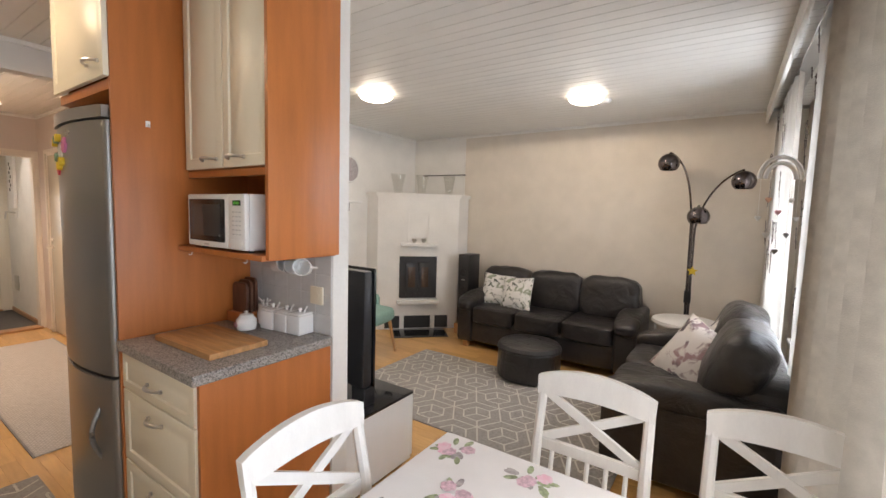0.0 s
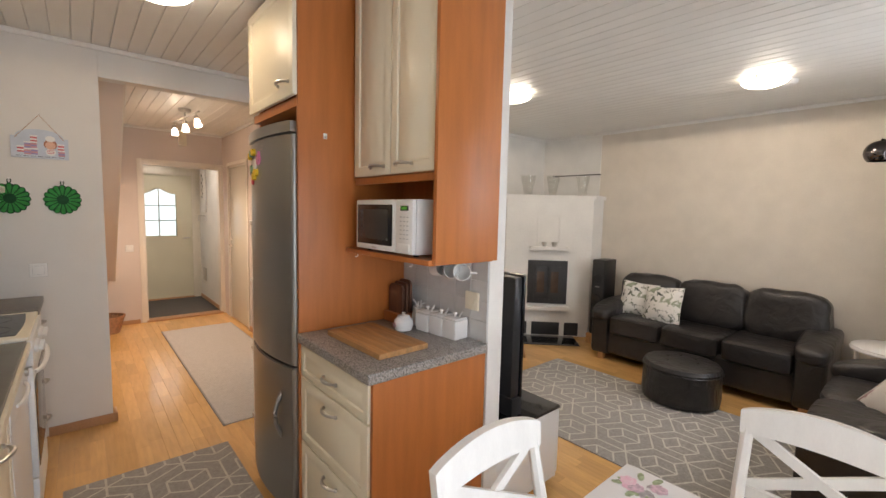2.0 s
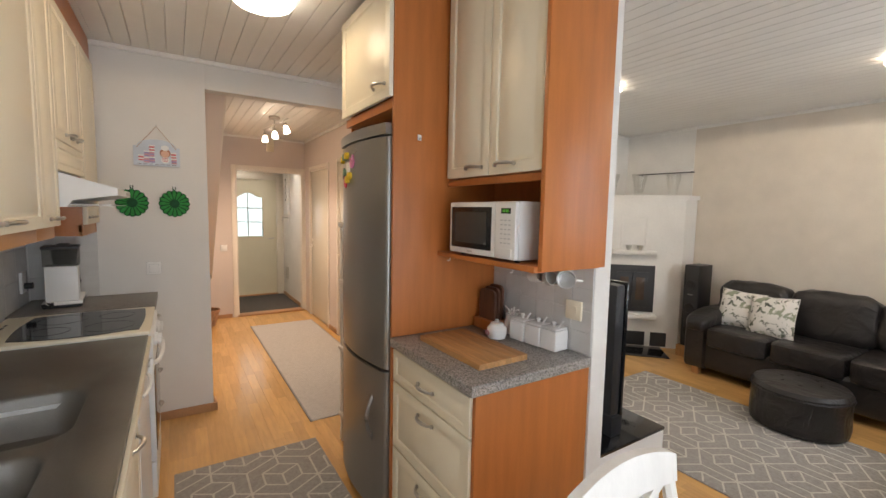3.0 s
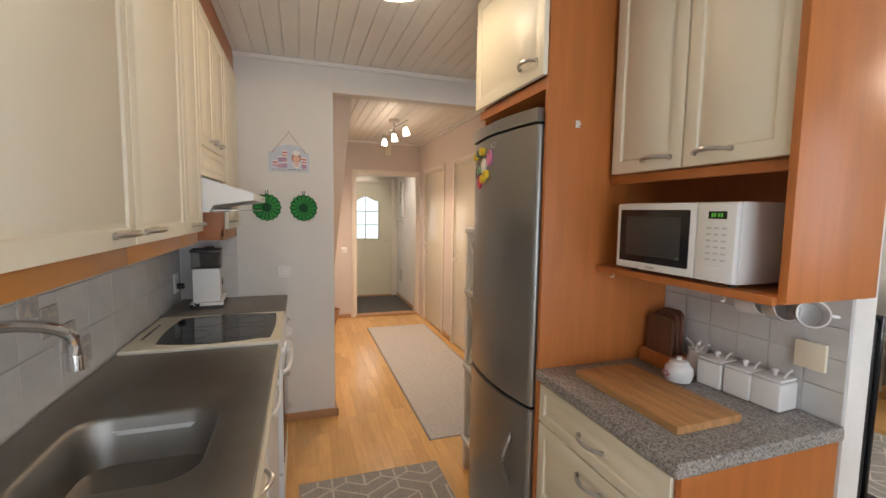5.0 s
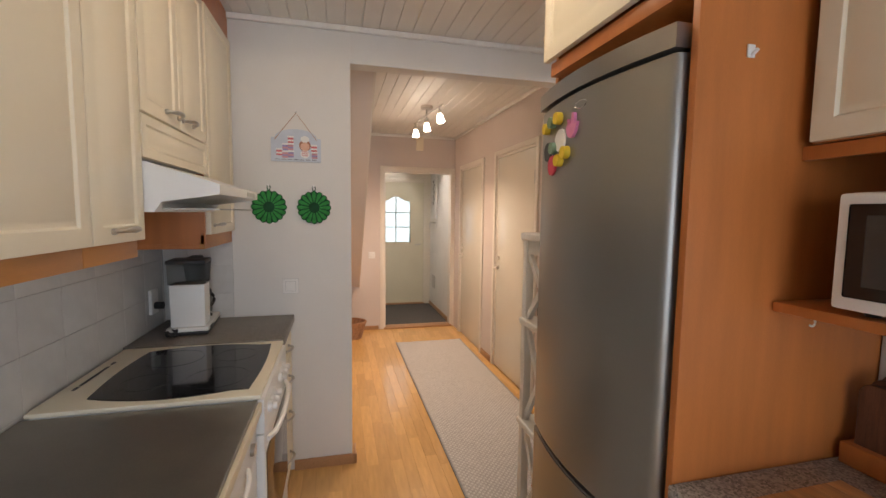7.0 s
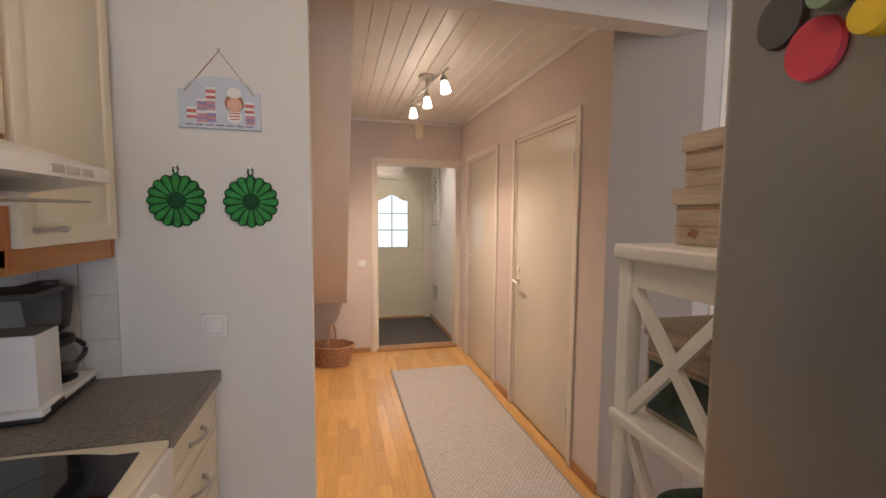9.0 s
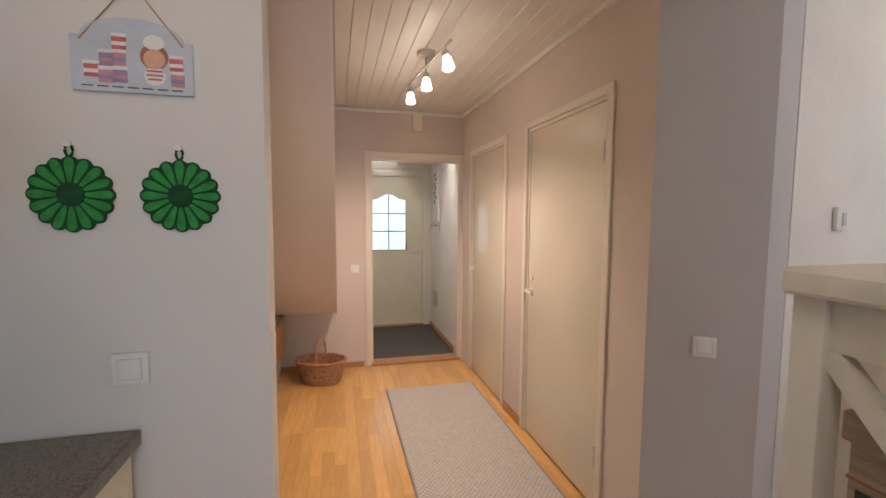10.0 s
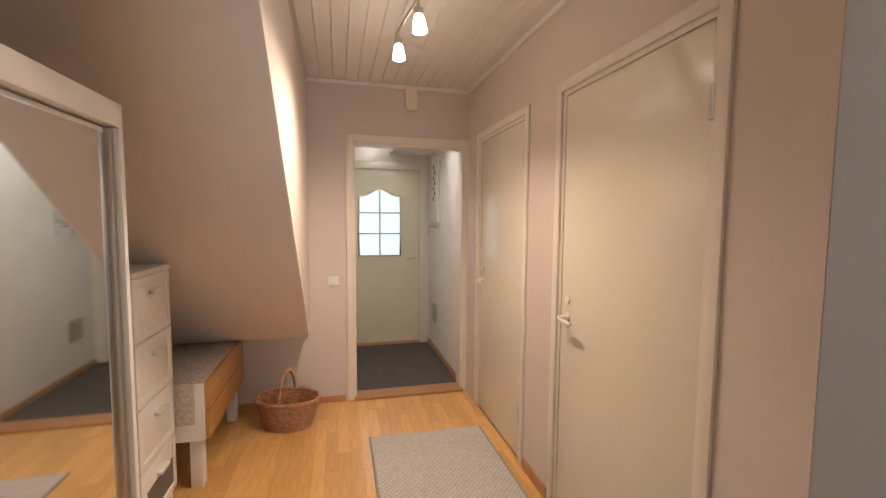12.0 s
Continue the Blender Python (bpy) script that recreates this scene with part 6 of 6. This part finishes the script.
# wicker basket
bk = thing("wicker_basket", pose(-6.45, .10, 0, 0, 0, 75) @ Matrix.Diagonal((.86, .86, .95, 1)), "brown wicker basket with arched handle on the floor", "basket")
prof = [(.15, .0), (.165, .02), (.185, .09), (.20, .15), (.21, .20)]
b = bmesh.new()
for k in range(13):
    z = .012 + k * .0155
    r = .155 + .055 * (z / .2)
    tube(b, [(1.2 * r * (1 + .012 * (-1) ** (q + k)) * math.cos(q * math.tau / 44), r * .85 * (1 + .012 * (-1) ** (q + k)) * math.sin(q * math.tau / 44), z) for q in range(44)], .0085, 6, True)
part("weave", b, WICKER, bk)
for q in range(22):
    a = q * math.tau / 22
    part("stake", rod(bmesh.new(), (1.2 * .152 * math.cos(a), .85 * .152 * math.sin(a), 0), (1.2 * .211 * math.cos(a), .85 * .211 * math.sin(a), .21), .005, seg=6), WICKER, bk)
for k in range(2):
    part("rim", tube(bmesh.new(), [(1.2 * (.212 + .006 * math.sin(q * 2.5 + k * 3)) * math.cos(q * math.tau / 50), .85 * (.212 + .006 * math.sin(q * 2.5 + k * 3)) * math.sin(q * math.tau / 50), .212 + .006 * math.cos(q * 2.5 + k * 3)) for q in range(50)], .010, 6, True), WICKER, bk)
part("bottom", lathe(bmesh.new(), [(.15, .004), (.15, .012), (.001, .013)], seg=30, sx=1.2, sy=.85), WICKER, bk)
for k in range(2):
    part("handle", tube(bmesh.new(), [(.006 * math.sin(q * 2.2 + k * 3), .175 * math.cos(math.pi * q / 24), .20 + .21 * math.sin(math.pi * q / 24) + .006 * math.cos(q * 2.2 + k * 3)) for q in range(25)], .009, 6), WICKER, bk)

# bench with oak drawers and lace cloth
bn = thing("drawer_bench", Matrix.Translation((-6.23, -.225, .012)), "white bench with two oak drawer fronts and lace cloth", "bench")
part("body", B(-.43, .43, -.42, -.016, .26, .575, .004), WHITE, bn)
for z in (.265, .425):
    part("drawer", B(-.42, .425, -.015, .006, z, z + .152, .003), OAKV, bn, "oak veneer drawer front")
for x in (-.39, .37):
    for y in (-.39, -.07):
        part("leg", B(x - .035, x + .035, y - .03, y + .03, -.012, .26, .003), WHITE, bn)
tcl = thing("lace_runner", Matrix.Translation((-6.23, -.225, .588)), "white lace cloth over the bench top", "cloth")
part("cloth", B(-.44, .44, -.40, -.014, 0, .004, .0015), LACE, tcl)
part("hanging_end", B(.434, .440, -.39, -.06, -.22, .003, .001), LACE, tcl)

# narrow drawer chest
nc = thing("narrow_drawer_chest", Matrix.Translation((-5.77, -.37, 0)), "tall narrow white chest with four framed drawers", "chest of drawers")
part("body", B(0, .40, -.40, -.018, .05, 1.20, .003), WHITE, nc)
part("top", B(-.012, .412, -.41, .008, 1.20, 1.225, .004), WHITE, nc)
for x in (.03, .37):
    part("foot", B(x - .02, x + .02, -.06, -.02, 0, .05, .003), WHITE, nc)
for k in range(4):
    z = .07 + k * .283
    d = part("drawer", panel_front(.396, .277, .018, .04), WHITE, nc, m=pose(.398, 0, z, 0, 0, 180))
    part("pull", B(.15, .25, -.026, -.001, .195, .212, .005), WHITE, d)
    if k == 0:
        # flat dark sheet painted for the shade inside the open slot
        part("opening", B(.055, .345, -.002, .004, .05, .175, .002), SLOT_SHADOW, d, "dark grey sheet in place of the shaded opening")

# mirror wardrobe
mwd = thing("mirror_wardrobe", Matrix.Translation((-4.87, -.18, 0)), "white low wardrobe with sliding mirror door", "wardrobe")
part("body", B(.0, .80, -.55, -.05, .0, 1.76, .003), WHITE, mwd)
part("top_rail", B(-.005, .85, -.05, .012, 1.72, 1.79, .004), WHITE, mwd)
part("side_post", B(-.005, .018, -.05, .012, .0, 1.72, .003), WHITE, mwd)
dm = part("sliding_door", B(.022, .80, -.040, -.020, .02, 1.715), WHITE, mwd)
part("mirror", B(.045, .78, -.0198, -.0165, .04, 1.70), MIRROR, dm, "clear silver mirror")
for x in (.020, .782):
    part("door_profile", B(x, x + .024, -.020, -.004, .02, 1.715, .003), NICKEL, dm)

# white shelf unit with crossed ends, boxes on it
su = thing("shelf_unit", Matrix.Translation((-2.827, .93, 0)), "white shabby wooden shelf unit with crossed ends", "shelf unit")
SX, SY = .128, .165
for x in (-SX, SX):
    for y in (-SY, SY):
        part("post", B(x - .017, x + .017, y - .017, y + .017, 0, 1.40, .003), WHITE_WOOD, su)
for k, z in enumerate((.17, .61, 1.045)):
    part("shelf", B(-SX - .025, SX + .025, -SY - .028, SY + .028, z, z + .028, .010, 3), WHITE_WOOD, su)
part("top", B(-SX - .026, SX + .026, -SY - .030, SY + .030, 1.40, 1.432, .012, 3), WHITE_WOOD, su)
for y in (-SY, SY):
    part("top_apron", B(-SX, SX, y - .010, y + .010, 1.345, 1.40, .002), WHITE_WOOD, su)
    for z0, z1 in ((.20, .61), (.64, 1.045), (1.075, 1.35)):
        for e in (-1, 1):
            p, q = Vector((-e * SX * .93, y, z0)), Vector((e * SX * .93, y, z1))
            d = (q - p).normalized()
            s = Vector((0, 1, 0))
            u = d.cross(s)
            bm = bmesh.new()
            vs = [bm.verts.new(base + u * a * .0115 + s * (b_ * .008 + e * .001)) for base in (p, q) for a, b_ in ((-1, -1), (1, -1), (1, 1), (-1, 1))]
            for f in ((0, 1, 2, 3), (7, 6, 5, 4), (0, 4, 5, 1), (1, 5, 6, 2), (2, 6, 7, 3), (3, 7, 4, 0)):
                bm.faces.new([vs[k2] for k2 in f])
            bmesh.ops.recalc_face_normals(bm, faces=bm.faces)
            part("cross_brace", bm, WHITE_WOOD, su)


def storage_box(m, w, d, h, label):
    b = thing("storage_box", m, label, "box", "wood-print boxes")
    part("box", B(-w / 2 + .006, w / 2 - .006, -d / 2 + .006, d / 2 - .006, 0, h - .002, .002), BOXWOOD, b)
    part("lid", B(-w / 2, w / 2, -d / 2, d / 2, h - .034, h, .003), BOXWOOD, b)
    bm = bmesh.new()
    for z in (h * .32, h * .62):
        for e in (-1, 1):
            box(bm, -w / 2 + .005, w / 2 - .005, e * (d / 2 - .0055) - .001, e * (d / 2 - .0055) + .001, z, z + .0025)
            box(bm, e * (w / 2 - .0055) - .001, e * (w / 2 - .0055) + .001, -d / 2 + .005, d / 2 - .005, z, z + .0025)
    part("plank_line", bm, OAK_TRIM, b)
    rk = random.Random(int(h * 1000))
    for e in (-1, 1):
        for z in (h * .2, h * .5):
            u = rk.uniform(-.3, .3)
            bm = bmesh.new()
            ring = []
            for k in range(12):
                r = .009 * (1 + .25 * math.sin(k * 2.3 + e))
                ring.append(bm.verts.new((u * w + r * 1.5 * math.cos(k * math.tau / 12), e * (d / 2 - .0052), z + r * math.sin(k * math.tau / 12))))
            bm.faces.new(ring)
            part("knot", bm, KNOTP, b)
    return b


storage_box(pose(-2.815, .965, 1.433, 0, 0, 2), .235, .255, .113, "weathered wood-print box with lid on the shelf unit")
storage_box(pose(-2.812, .965, 1.547, 0, 0, 1), .222, .24, .106, "smaller weathered wood-print box stacked on another")
pb = storage_box(pose(-2.835, .93, 1.074, 0, 0, 0), .22, .27, .20, "weathered wood-print box with dark picture on the upper shelf")
for e in (-1, 1):
    part("picture", B(-.095, .095, e * .1285 - .0025, e * .1285 + .0025, .012, .115), PICTURE, pb, "dark blue-green printed picture")
cr = thing("fabric_basket", Matrix.Translation((-2.835, .93, .639)), "basket of blue-green cloths on the middle shelf", "basket")
part("tray", B(-.10, .10, -.13, .13, 0, .16, .006), BOXWOOD, cr)
part("cloths", pad(bmesh.new(), (0, 0, .20), (.19, .25, .14), 4, crease=.2), mat("blue_green_cloth", (.05, .08, .085), .9, var=.5, scale=25, col2=(.03, .07, .03)), cr)
storage_box(pose(-2.835, .93, .199, 0, 0, 0), .22, .27, .22, "dark wood-print box on the low shelf")
for k, mm in enumerate((RED, SAGE, DGREY)):
    bkk = thing("toy_box", pose(-3.62 + k * .02, 2.35 + k * .16, .0, 0, 0, 0), "small coloured cardboard box on the cabinet", "box")
    part("carton", B(-.05, .05, -.07, .07, 1.0, 1.06 + .02 * k, .003), mm, bkk)
cbn = thing("low_cabinet", Matrix.Translation((-3.66, 2.5, 0)), "low white cabinet against the white wall", "cabinet")
part("body", B(-.17, .17, -.40, .40, 0, .97, .004), WHITE, cbn)
part("top", B(-.175, .185, -.41, .41, .97, .999, .004), WHITE, cbn)

# parquet: single strips where the walk passes, joined strips elsewhere
SW, SL = .072, .46
me = {}
rnd = random.Random(11)
fl = bpy.data.objects["floor"]


def strip_rows(x0, x1, y0, y1, seed):
    r = random.Random(seed)
    y = y0
    while y < y1 - .01:
        w = min(SW, y1 - y)
        x = x0 - r.uniform(0, SL)
        while x < x1:
            L = r.choice((.34, .46, .58))
            a, b = max(x, x0), min(x + L, x1)
            if b - a > .03:
                yield a, b, y, w
            x += L
        y += SW


count = 0
joined_v, joined_f = [], []


def add_joined(a, b, y, w):
    g = .0003
    k = len(joined_v)
    joined_v.extend([(a + g, y + g, 0), (b - g, y + g, 0), (b - g, y + w - g, 0), (a + g, y + w - g, 0), (a + g, y + g, -.004), (b - g, y + g, -.004), (b - g, y + w - g, -.004), (a + g, y + w - g, -.004)])
    joined_f.extend([(k, k + 1, k + 2, k + 3), (k, k + 4, k + 5, k + 1), (k + 1, k + 5, k + 6, k + 2), (k + 2, k + 6, k + 7, k + 3), (k + 3, k + 7, k + 4, k)])


for a, b, y, w in strip_rows(XE - .02, XW, -1.0, 1.50, 5):
    near = -6.75 < a < -3.9 and -.45 < y < 1.45
    if near and count < 300:
        key = (round(b - a, 2), round(w, 3))
        if key not in me:
            me[key] = mesh_of("parquet_strip", B(.0003, key[0] - .0003, .0003, key[1] - .0003, -.006, 0, .0004, 1), OAK, False)
        s = new("parquet_strip", me[key])
        s.parent = fl
        s.matrix_basis = Matrix.Translation((a, y, 0))
        count += 1
    else:
        add_joined(a, b, y, w)
for a, b, y, w in strip_rows(XL + .0, XW, 1.50, YF, 6):
    add_joined(a, b, y, w)
m0 = bpy.data.meshes.new("parquet_field")
m0.from_pydata(joined_v, [], joined_f)
m0.materials.append(OAK_FAR)
pfld = new("parquet_field", m0)
pfld.parent = fl
tagged(pfld, kind="stuff")
